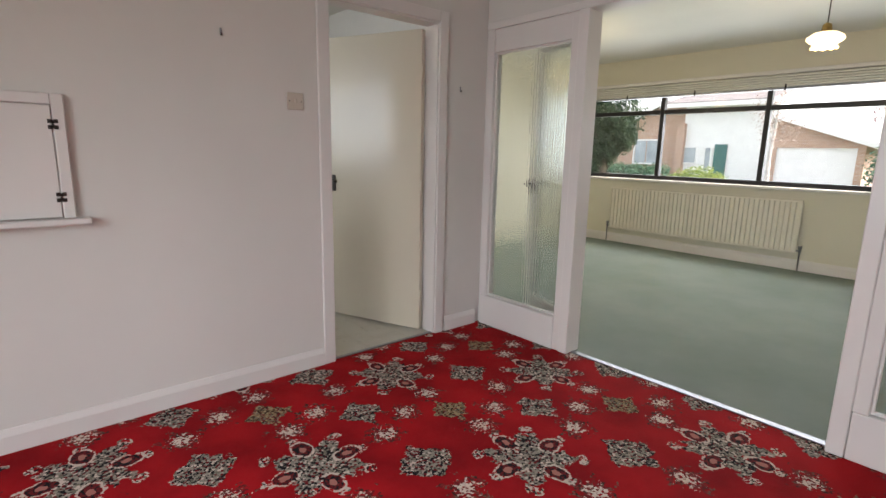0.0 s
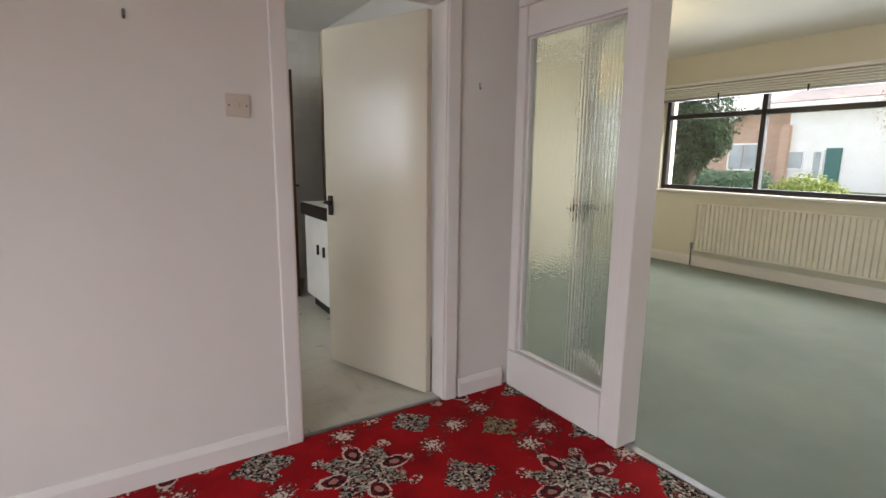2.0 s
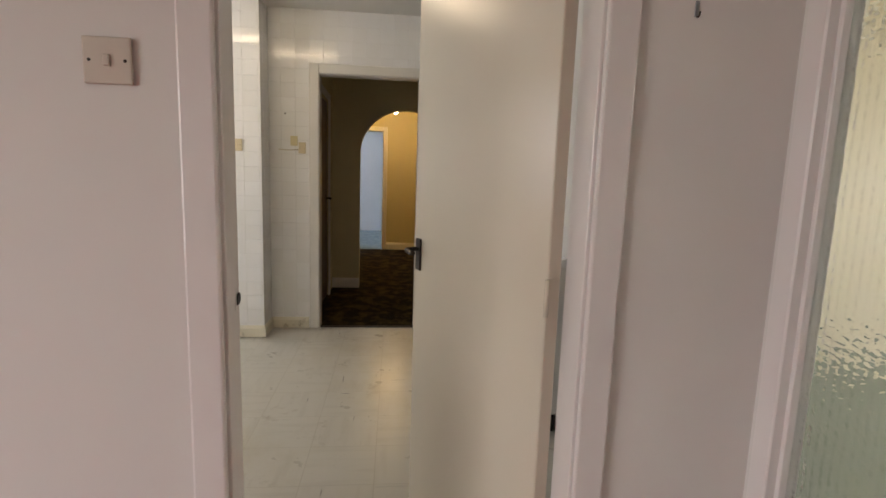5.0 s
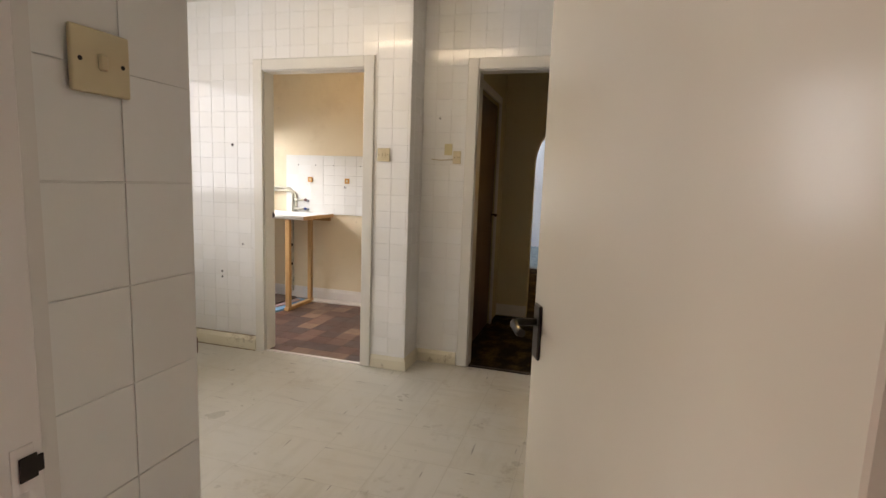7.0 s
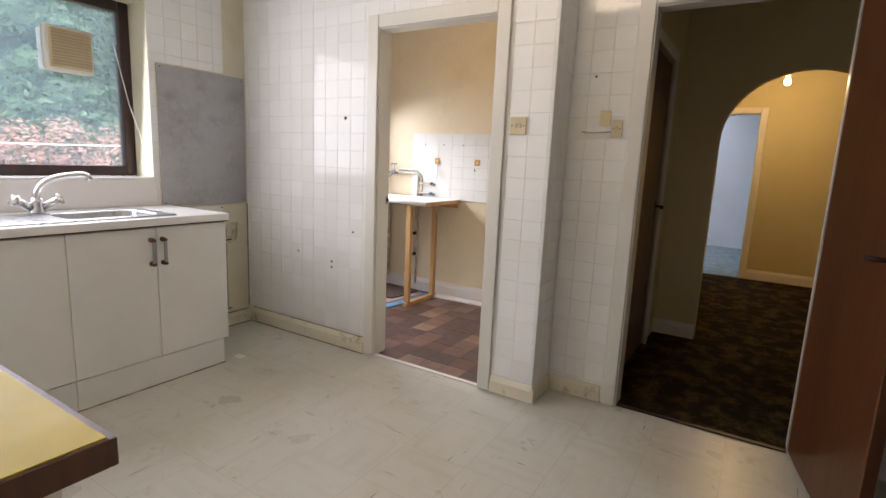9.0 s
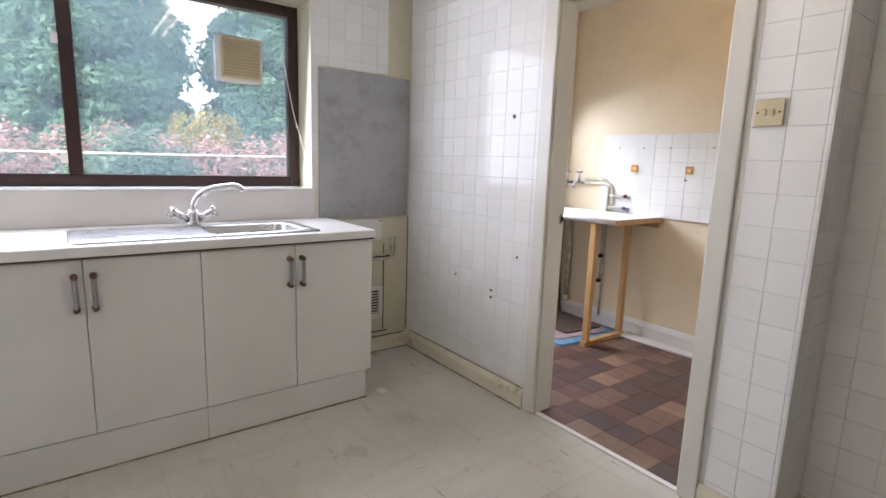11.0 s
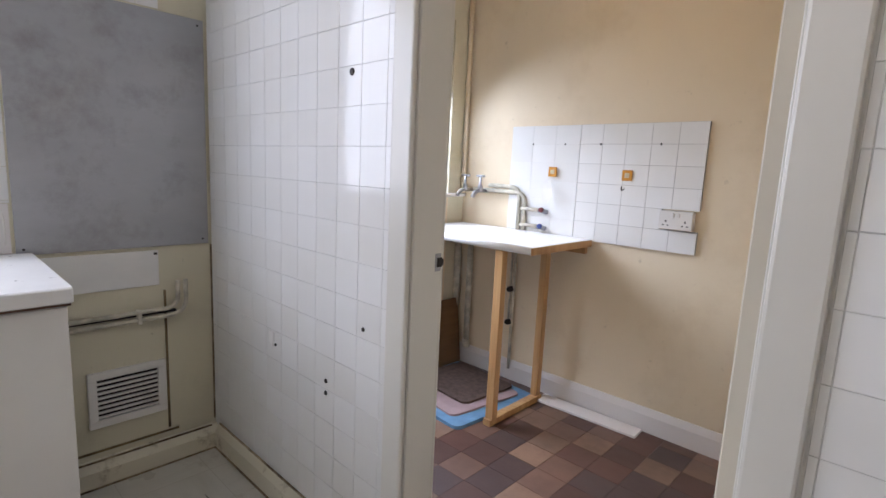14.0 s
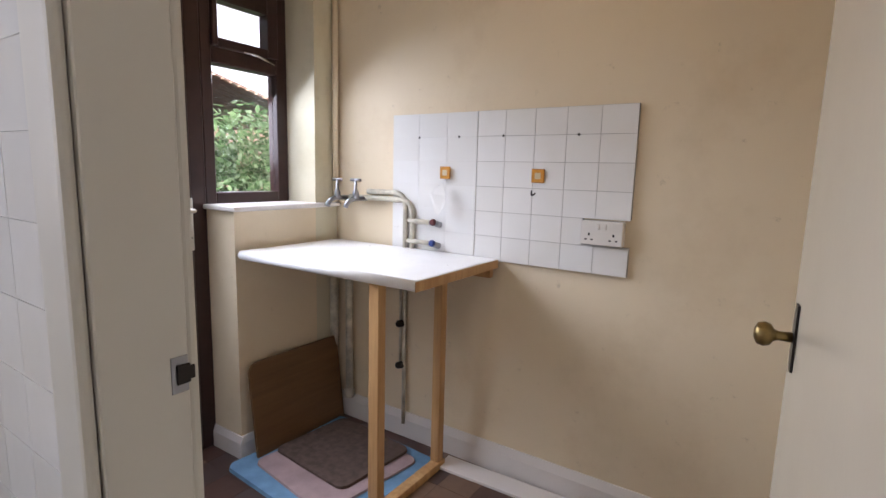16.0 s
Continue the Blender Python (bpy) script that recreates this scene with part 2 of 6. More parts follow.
def hall_pile():
    m = Mat("hall_carpet", (0.05, 0.03, 0.012), 0.95, 0, 0.1)
    n = m.noise(6, 4, 0.6, m.stretch(1.3, 1.0, 1)).ramp(0.46, 0.62)
    c = m.mix((0.013, 0.0075, 0.0045), (0.072, 0.05, 0.016), n)
    c = m.mix(c, (0.02, 0.012, 0.006), m.noise(40, 2).ramp(0.5, 0.6) * 0.7)
    m.base(c).bump(m.noise(300, 2), 0.5, 0.004)
    return m.m


hall_carpet = hall_pile()
blue_carpet = pile("blue_carpet", (0.16, 0.24, 0.30), (0.30, 0.40, 0.46), 9)


def vinyl_floor():
    """Pale vinyl tiles, their dark flecks turning from tile to tile."""
    m = Mat("vinyl_tiles", (0.55, 0.53, 0.47), 0.3)
    x, y, _ = m.xyz()
    S = 0.305
    cx, cy = (x / S).floor(), (y / S).floor()
    odd = (cx + cy).wrap(0, 2).more(0.5)
    fx, fy = (x / S - cx - 0.5).abs(), (y / S - cy - 0.5).abs()
    joint = fx.high(fy).more(0.4945)
    a = m.noise(26, 2, 0.5, m.stretch(0.16, 2.2, 1)).ramp(0.70, 0.74)
    b = m.noise(26, 2, 0.5, m.stretch(2.2, 0.16, 1)).ramp(0.70, 0.74)
    fleck = a * odd + b * (odd * -1.0 + 1.0)
    wide_a = m.noise(12, 3, 0.5, m.stretch(0.2, 1.6, 1)).ramp(0.5, 0.75)
    wide_b = m.noise(12, 3, 0.5, m.stretch(1.6, 0.2, 1)).ramp(0.5, 0.75)
    c = m.mix((0.54, 0.52, 0.46), (0.485, 0.465, 0.405), wide_a * odd + wide_b * (odd * -1.0 + 1.0))
    c = m.mix(c, (0.40, 0.34, 0.22), m.noise(1.4, 6, 0.68).ramp(0.50, 0.78) * 0.55)
    c = m.mix(c, (0.22, 0.17, 0.10), m.noise(4.5, 7, 0.75).ramp(0.58, 0.72) * 0.5)
    c = m.mix(c, (0.10, 0.09, 0.08), fleck * m.noise(2.2, 3).ramp(0.36, 0.52) * 0.85)
    c = m.mix(c, (0.36, 0.33, 0.26), joint * 0.5)
    m.base(c).rough(m.noise(5, 4) * 0.22 + 0.2)
    m.bump(joint * -1.0, 0.3, 0.002).bump(m.noise(5, 2), 0.12, 0.004)
    return m.m


kitchen_vinyl = vinyl_floor()


def quarry():
    m = Mat("quarry_tile", (0.2, 0.08, 0.05), 0.42)
    c = m.steps(m.random(), [(0, (0.085, 0.042, 0.034)), (0.2, (0.21, 0.13, 0.088)), (0.34, (0.075, 0.05, 0.048)), (0.5, (0.27, 0.165, 0.11)), (0.62, (0.12, 0.055, 0.042)), (0.78, (0.07, 0.044, 0.042)), (0.9, (0.18, 0.10, 0.072))])
    c = m.mix(c, (0.10, 0.055, 0.04), m.noise(9, 6, 0.7).ramp(0.42, 0.75) * 0.5)
    c = m.mix(c, (0.05, 0.028, 0.022), m.noise(2.5, 5, 0.6).ramp(0.4, 0.7) * 0.45)
    m.base(c).rough(m.noise(14, 4) * 0.25 + 0.28).bump(m.noise(70, 4), 0.2, 0.002)
    return m.m


quarry_tile = quarry()
quarry_joint = plain("quarry_joint", (0.13, 0.08, 0.06), 0.9, drift=0.4, scale=20)
laminate = plain("white_laminate", (0.80, 0.79, 0.77), 0.32, drift=0.05, scale=9)
unit_white = plain("unit_white", (0.75, 0.735, 0.70), 0.38, drift=0.06, scale=3)
yellow_laminate = plain("yellow_laminate", (0.62, 0.45, 0.018), 0.5, drift=0.12, scale=5, spec=0.3)
brown_edge = wood("brown_edging", (0.13, 0.055, 0.025), (0.07, 0.03, 0.014), 10)
chrome = plain("chrome", (0.75, 0.75, 0.76), 0.18, 1.0, 0.06, 20)
dull_chrome = plain("dull_chrome", (0.36, 0.36, 0.38), 0.34, 1.0, 0.15, 30)
steel = plain("sink_steel", (0.46, 0.47, 0.49), 0.3, 1.0, 0.1, 8)
dark_metal = plain("dark_bronze", (0.035, 0.028, 0.024), 0.38, 0.6, 0.3, 30)
brass = plain("old_brass", (0.36, 0.25, 0.10), 0.36, 1.0, 0.35, 40)
black_upvc = plain("black_frame", (0.018, 0.015, 0.016), 0.38, drift=0.2)
brown_upvc = plain("brown_frame", (0.040, 0.016, 0.014), 0.35, drift=0.3, scale=14)
white_plastic = plain("white_plastic", (0.76, 0.73, 0.68), 0.35, drift=0.05)
cream_plastic = plain("cream_plastic", (0.62, 0.52, 0.33), 0.35, drift=0.1)
beige_plastic = plain("beige_plastic", (0.52, 0.42, 0.26), 0.4, drift=0.15)
pipe_paint = plain("painted_pipe", (0.66, 0.61, 0.49), 0.5, drift=0.45, scale=16, grain=0.2)
orange_plastic = plain("orange_plastic", (0.62, 0.26, 0.02), 0.35, drift=0.2, scale=60)
paper = plain("paper", (0.78, 0.76, 0.72), 0.8, drift=0.06)
radiator_paint = plain("radiator_paint", (0.74, 0.70, 0.60), 0.4, drift=0.06)
black_gap = plain("dark_void", (0.02, 0.018, 0.016), 0.8)
blue_mat = plain("blue_foam", (0.16, 0.32, 0.50), 0.85, drift=0.3, scale=9, grain=0.3)
pink_mat = plain("pink_foam", (0.42, 0.30, 0.30), 0.85, drift=0.25, scale=9, grain=0.3)
brown_mat = plain("brown_doormat", (0.115, 0.075, 0.06), 0.95, drift=0.4, scale=30, grain=0.7, grain_scale=160)


def galvanised():
    m = Mat("bare_metal_sheet", (0.38, 0.38, 0.39), 0.42, 0.2)
    c = m.mix((0.34, 0.34, 0.35), (0.43, 0.43, 0.44), m.noise(2.5, 6, 0.65, m.stretch(1, 0.6, 1.4)).ramp(0.3, 0.7))
    c = m.mix(c, (0.22, 0.20, 0.19), m.noise(3.1, 7, 0.75).ramp(0.5, 0.72) * 0.7)
    c = m.mix(c, (0.48, 0.48, 0.48), m.noise(6, 6, 0.7, m.stretch(1, 0.5, 2.4)).ramp(0.6, 0.75) * 0.4)
    m.base(c).rough(m.noise(7, 5) * 0.3 + 0.28)
    return m.m


sheet_metal = galvanised()


def clear_glass():
    m = bpy.data.materials.new("window_glass")
    m.use_nodes = True
    t = m.node_tree
    t.nodes.remove(t.nodes["Principled BSDF"])
    a, b, x = t.nodes.new("ShaderNodeBsdfTransparent"), t.nodes.new("ShaderNodeBsdfGlossy"), t.nodes.new("ShaderNodeMixShader")
    b.inputs["Roughness"].default_value = 0.02
    f = t.nodes.new("ShaderNodeFresnel")
    f.inputs[0].default_value = 1.45
    t.links.new(f.outputs[0], x.inputs[0])
    t.links.new(a.outputs[0], x.inputs[1])
    t.links.new(b.outputs[0], x.inputs[2])
    t.links.new(x.outputs[0], t.nodes["Material Output"].inputs[0])
    return m


window_glass = clear_glass()


def misted_glass():
    """A window pane with a film of condensation and dust."""
    m = clear_glass()
    m.name = "misted_glass"
    t = m.node_tree
    film = t.nodes.new("ShaderNodeBsdfTranslucent")
    film.inputs[0].default_value = (0.62, 0.85, 1.0, 1)
    n = t.nodes.new("ShaderNodeTexNoise")
    n.inputs["Scale"].default_value, n.inputs["Detail"].default_value = 1.3, 3
    t.links.new(t.nodes.new("ShaderNodeNewGeometry").outputs["Position"], n.inputs["Vector"])
    amount = Ex(t, n.outputs["Fac"]).ramp(0.25, 0.8) * 0.14 + 0.12
    both = t.nodes.new("ShaderNodeMixShader")
    out = t.nodes["Material Output"].inputs[0]
    t.links.new(amount.socket, both.inputs[0])
    t.links.new(out.links[0].from_socket, both.inputs[1])
    t.links.new(film.outputs[0], both.inputs[2])
    t.links.new(both.outputs[0], out)
    return m


kitchen_glass = misted_glass()


def reeded():
    m = Mat("reeded_glass", (0.93, 0.97, 0.95), 0.02)
    m.b.inputs["Transmission Weight"].default_value = 1.0
    m.b.inputs["IOR"].default_value = 1.45
    x, y, z = m.xyz()
    wave = ((x + y) * (2 * math.pi / 0.02) + (m.noise(6, 2) - 0.5) * 1.2).cos()
    m.bump(wave, 1.0, 0.0002).bump(m.cells(70, "Distance", m.stretch(1, 0.7, 1.3)), 1.0, 0.0010).bump(m.noise(20, 2, 0.5, m.stretch(1, 0.6, 1.6)), 1.0, 0.0016)
    return m.m


reeded_glass = reeded()


def glow(name, colour, strength):
    m = bpy.data.materials.new(name)
    m.use_nodes = True
    b = m.node_tree.nodes["Principled BSDF"]
    b.inputs["Base Color"].default_value = (*colour, 1)
    b.inputs["Emission Color"].default_value = (*colour, 1)
    b.inputs["Emission Strength"].default_value = strength
    return m


lamp_glow = glow("lit_opal_shade", (1.0, 0.80, 0.50), 0.75)
bulb_glow = glow("lit_bulb", (1.0, 0.8, 0.5), 8.0)
tube_glow = glow("lit_tube", (1.0, 0.88, 0.66), 5.6)


# ---- building blocks ----
def box(bm, a, b, bevel=0.0, segments=1):
    """Adds a box between two corners."""
    r = bmesh.ops.create_cube(bm, size=1)
    for v in r["verts"]:
        v.co = Vector(((a[0] + b[0]) / 2 + v.co.x * abs(b[0] - a[0]), (a[1] + b[1]) / 2 + v.co.y * abs(b[1] - a[1]), (a[2] + b[2]) / 2 + v.co.z * abs(b[2] - a[2])))
    if bevel:
        edges = {e for v in r["verts"] for e in v.link_edges}
        bmesh.ops.bevel(bm, geom=list(edges), offset=bevel, segments=segments, affect="EDGES", profile=0.5)
    return bm


def boxes(*pairs, bevel=0.0, segments=1):
    bm = bmesh.new()
    for a, b in pairs:
        box(bm, a, b, bevel, segments)
    return bm


def lathe(bm, profile, steps=20, at=(0, 0, 0), turn=None):
    """Turns (radius, height) pairs round z."""
    m = Matrix.Translation(at) @ (turn or Matrix())
    rings = [[bm.verts.new(m @ Vector((r * math.cos(2 * math.pi * i / steps), r * math.sin(2 * math.pi * i / steps), h))) for i in range(steps)] for r, h in profile]
    for p, q in zip(rings, rings[1:]):
        for i in range(steps):
            f = bm.faces.new((p[i], p[(i + 1) % steps], q[(i + 1) % steps], q[i]))
            f.smooth = True
    for ring, flip in ((rings[0], True), (rings[-1], False)):
        bm.faces.new(ring[::-1] if flip else ring)
    return bm


def tube(bm, points, radius, steps=10):
    """A round bar along a line of points."""
    pts = [Vector(p) for p in points]
    rings = []
    side = None
    for i, p in enumerate(pts):
        d = (pts[min(i + 1, len(pts) - 1)] - pts[max(i - 1, 0)]).normalized()
        if side is None:
            side = d.orthogonal().normalized()
        side = (side - d * side.dot(d)).normalized()
        up = d.cross(side)
        rings.append([bm.verts.new(p + (side * math.cos(2 * math.pi * k / steps) + up * math.sin(2 * math.pi * k / steps)) * radius) for k in range(steps)])
    for p, q in zip(rings, rings[1:]):
        for k in range(steps):
            bm.faces.new((p[k], p[(k + 1) % steps], q[(k + 1) % steps], q[k])).smooth = True
    bm.faces.new(rings[0][::-1])
    bm.faces.new(rings[-1])
    return bm


def arc(a, corner, b, n=6):
    """Points of a rounded corner from a to b."""
    a, c, b = Vector(a), Vector(corner), Vector(b)
    return [a * (1 - t) ** 2 + c * 2 * t * (1 - t) + b * t * t for t in [i / n for i in range(n + 1)]]


def slab_mesh(xs, ys, z0, z1, gaps=()):
    """One connected slab over a grid of cells; gaps lists the (column, row) cells left open."""
    bm = bmesh.new()
    grid = {(i, j, k): bm.verts.new((x, y, z)) for i, x in enumerate(xs) for j, y in enumerate(ys) for k, z in enumerate((z0, z1))}
    solid = {(i, j) for i in range(len(xs) - 1) for j in range(len(ys) - 1)} - set(gaps)
    for i, j in solid:
        ring = [(i, j), (i + 1, j), (i + 1, j + 1), (i, j + 1)]
        bm.faces.new([grid[(*c, 1)] for c in ring])
        bm.faces.new([grid[(*c, 0)] for c in ring[::-1]])
        for (a, b), n in zip(zip(ring, ring[1:] + ring[:1]), ((i, j - 1), (i + 1, j), (i, j + 1), (i - 1, j))):
            if n not in solid:
                bm.faces.new((grid[(*a, 0)], grid[(*b, 0)], grid[(*b, 1)], grid[(*a, 1)]))
    bmesh.ops.delete(bm, geom=[v for v in bm.verts if not v.link_faces], context="VERTS")
    return bm


def mesh_of(name, bm, material):
    me = bpy.data.meshes.new(name)
    bmesh.ops.recalc_face_normals(bm, faces=bm.faces)
    bm.to_mesh(me)
    bm.free()
    for mt in material if isinstance(material, (list, tuple)) else (material,):
        me.materials.append(mt)
    return me


def part(name, bm, material, parent=None, label=""):
    ob = new(name, mesh_of(name, bm, material))
    if parent is not None:
        ob.parent = parent
    return tagged(ob, label)


def thing(name, label, category, group="", m=None, kind=""):
    ob = new(name)
    ob.empty_display_size = 0.1
    if m is not None:
        ob.matrix_world = m
    return tagged(ob, label, category, group, kind)


def structure(name, bm, material, label="", category=""):
    return tagged(part(name, bm, material), label, category, "", "structure")


def wall(name, lo, hi, holes, material, label):
    """A wall between two corners; holes are (start, end, bottom, top) along its longer side."""
    along = 0 if hi[0] - lo[0] > hi[1] - lo[1] else 1
    bm = bmesh.new()

    def piece(a, b, z0, z1):
        if b - a > 1e-4 and z1 - z0 > 1e-4:
            p, q = list(lo), list(hi)
            p[along], q[along], p[2], q[2] = a, b, z0, z1
            box(bm, p, q)

    at = lo[along]
    for a, b, z0, z1 in sorted(holes):
        piece(at, a, lo[2], hi[2])
        piece(a, b, lo[2], z0)
        piece(a, b, z1, hi[2])
        at = b
    piece(at, hi[along], lo[2], hi[2])
    return structure(name, bm, material, label, "wall")


H = 2.5
XW = -4.17  # inner face of the garden wall
YU = 2.855  # kitchen face of the utility wall
YH = 3.10   # kitchen face of the hall wall
XL = 4.08   # inner face of the lounge's window wall

# ---- floors and ceilings ----
structure("floor_dining", boxes(((XW, -4.0, -0.1), (0.03, 0.02, 0.0))), red_carpet, "red carpet with flowered medallions, wall to wall", "carpet")
structure("floor_lounge", boxes(((0.07, -4.0, -0.1), (XL, 2.3, -0.002))), green_carpet, "plain sage green fitted carpet", "carpet")
structure("floor_kitchen", boxes(((XW, 0.02, -0.1), (0.0, YH + 0.02, -0.004))), kitchen_vinyl, "worn pale vinyl tile floor with dark flecks", "floor")
structure("floor_utility", boxes(((-4.45, YU, -0.1), (-1.95, 4.5, -0.008))), quarry_joint, "brown and terracotta tiled floor", "floor")
structure("floor_hall", boxes(((-1.95, YH + 0.02, -0.1), (0.6, 7.6, 0.0))), hall_carpet, "dark brown patterned hall carpet", "carpet")
structure("floor_blue_room", boxes(((-2.6, 7.6, -0.1), (0.6, 10.5, 0.0))), blue_carpet, "mottled blue carpet", "carpet")
structure("ceiling_dining", boxes(((XW, -4.0, H), (0.1, 0.11, H + 0.1))), ceiling_paint, "plain white ceiling", "ceiling")
structure("ceiling_lounge", boxes(((0.1, -4.0, H), (XL + 0.2, 2.3, H + 0.1))), ceiling_paint, "plain white ceiling", "ceiling")
structure("ceiling_kitchen", boxes(((XW, 0.11, H), (0.1, YH + 0.1, H + 0.1))), ceiling_paint, "off-white kitchen ceiling", "ceiling")
structure("ceiling_utility", boxes(((-4.45, YH + 0.1, H), (-1.95, 4.55, H + 0.1))), ceiling_paint, "off-white ceiling", "ceiling")
structure("ceiling_hall", boxes(((-1.95, YH + 0.1, H), (0.7, 10.6, H + 0.1))), ceiling_paint, "off-white ceiling", "ceiling")

# ---- walls ----
wall("wall_dining_kitchen", (XW, 0.0, 0), (0.0, 0.11, H), [(-1.215, -0.415, 0, 2.03)], dining_paint, "smooth white dining room wall with a doorway")
wall("wall_lounge_screen", (0.0, -4.0, 0), (0.1, 2.88, H), [(-3.02, -0.015, 0, 2.07)], dining_paint, "white wall with a wide glazed opening to the lounge")
wall("wall_kitchen_hall_end", (0.0, 2.88, 0), (0.1, 4.6, H), [], kitchen_paint, "cream wall")
wall("wall_south", (XW - 0.3, -4.15, 0), (XL + 0.3, -4.0, H), [], dining_paint, "plain white wall")
wall("wall_garden", (XW - 0.28, -4.0, 0), (XW, 4.55, H), [(-3.6, -1.2, 0.5, 2.12), (0.2, 2.17, 1.075, 2.13), (3.02, 4.31, 0, 2.13)], kitchen_paint, "outer wall with the garden windows")
wall("wall_utility_front", (XW, YU, 0), (-1.83, YU + 0.1, H), [(-2.946, -2.134, 0, 2.03)], grout, "kitchen wall with the utility doorway")
wall("wall_utility_return", (-1.93, YU + 0.1, 0), (-1.83, YH + 0.1, H), [], grout, "short tiled return")
wall("wall_hall_front", (-1.83, YH, 0), (0.0, YH + 0.1, H), [(-1.465, -0.645, 0, 2.05)], grout, "kitchen wall with the hall doorway")
wall("wall_utility_back", (XW, 4.45, 0), (-1.95, 4.55, H), [], utility_paint, "stained cream utility room wall")
wall("wall_utility_hall", (-2.05, YU + 0.1, 0), (-1.95, 4.45, H), [], utility_paint, "cream utility room wall")
wall("wall_hall_left", (-1.60, YH + 0.1, 0), (-1.52, 4.62, H), [(3.40, 4.26, 0, 2.0)], hall_paint, "cream hall wall with a cupboard door")
wall("wall_lounge_window", (XL, -4.0, 0), (XL + 0.28, 2.3, H), [(-3.2, 1.98, 0.905, 2.1)], lounge_paint, "cream wall under the wide lounge window")
wall("wall_lounge_north", (0.1, 2.3, 0), (XL + 0.28, 2.4, H), [], lounge_paint, "plain cream wall")
wall("wall_hall_right", (0.6, 4.72, 0), (0.7, 10.5, H), [], hall_paint, "cream hall wall")
wall("wall_hall_inner_left", (-1.95, 4.72, 0), (-1.85, 7.6, H), [], hall_paint, "cream hall wall")
wall("wall_hall_end", (-1.85, 7.6, 0), (0.6, 7.7, H), [(-1.62, -1.01, 0, 2.0)], hall_paint, "yellow-lit hall wall with a doorway")
wall("wall_blue_back", (-2.6, 10.5, 0), (0.7, 10.6, H), [], blue_paint, "pale blue bedroom wall")
wall("wall_blue_left", (-2.7, 7.7, 0), (-2.6, 10.5, H), [], blue_paint, "pale blue bedroom wall")


def arch_wall():
    """The hall wall with its round-headed opening."""
    x0, x1, y0, y1, cx, half, spring, rise = -1.95, 0.7, 4.62, 4.72, -0.72, 0.505, 1.50, 0.47
    bm = boxes(((x0, y0, 0), (cx - half, y1, H)), ((cx + half, y0, 0), (x1, y1, H)))
    n = 28
    pts = [(cx - half * math.cos(math.pi * i / n), spring + rise * math.sin(math.pi * i / n)) for i in range(n + 1)]
    for (xa, za), (xb, zb) in zip(pts, pts[1:]):
        q = [bm.verts.new(p) for p in ((xa, y0, za), (xb, y0, zb), (xb, y0, H), (xa, y0, H), (xa, y1, za), (xb, y1, zb), (xb, y1, H), (xa, y1, H))]
        for f in ((0, 1, 2, 3), (5, 4, 7, 6), (4, 5, 1, 0)):
            bm.faces.new([q[i] for i in f])
    bmesh.ops.remove_doubles(bm, verts=bm.verts, dist=1e-5)
    return structure("wall_arch", bm, hall_paint, "hall wall with a round-headed archway", "wall")


arch_wall()


# ---- skirtings, linings and architraves ----
def skirting(name, a, b, out, height=0.1, thick=0.018, material=None):
    """A moulded board from a to b, standing out in direction out."""
    a, b, o = Vector((*a, 0)), Vector((*b, 0)), Vector((*out, 0))
    prof = [(0, 0), (thick, 0), (thick, height * 0.72), (thick * 0.6, height * 0.9), (thick * 0.35, height), (0, height)]
    bm = bmesh.new()
    rows = [[bm.verts.new(p + o * u + Vector((0, 0, h))) for u, h in prof] for p in (a, b)]
    for i in range(len(prof)):
        j = (i + 1) % len(prof)
        bm.faces.new((rows[0][i], rows[1][i], rows[1][j], rows[0][j]))
    bm.faces.new(rows[0][::-1])
    bm.faces.new(rows[1])
    return structure(name, bm, material or white_gloss, "painted skirting board along the wall", "skirting")


skirting("baseboard_dining", (XW, 0), (-1.265, 0), (0, -1))
skirting("baseboard_dining_corner", (-0.345, 0), (-0.05, 0), (0, -1))
skirting("baseboard_lounge", (XL, -4.0), (XL, 2.3), (-1, 0), 0.12, 0.02)
skirting("baseboard_kitchen_garden", (XW, 2.26), (XW, YU), (1, 0), 0.088, 0.055, grimy_gloss)
skirting("baseboard_utility_front", (XW + 0.055, YU), (-3.001, YU), (0, -1), 0.1, 0.026, grimy_gloss)
skirting("baseboard_nib", (-2.078, YU), (-1.83, YU), (0, -1), 0.09, 0.016, grimy_gloss)
skirting("baseboard_nib_side", (-1.83, YU - 0.016), (-1.83, YH), (1, 0), 0.09, 0.014, grimy_gloss)
skirting("baseboard_hall_front", (-1.816, YH), (-1.53, YH), (0, -1), 0.09, 0.016, grimy_gloss)
skirting("baseboard_utility", (XW, 4.45), (-2.05, 4.45), (0, -1), 0.122, 0.018)
skirting("baseboard_arch", (-1.52, 4.62), (-1.225, 4.62), (0, -1), 0.11)
skirting("baseboard_hall_end", (-0.96, 7.6), (0.6, 7.6), (0, -1), 0.12)


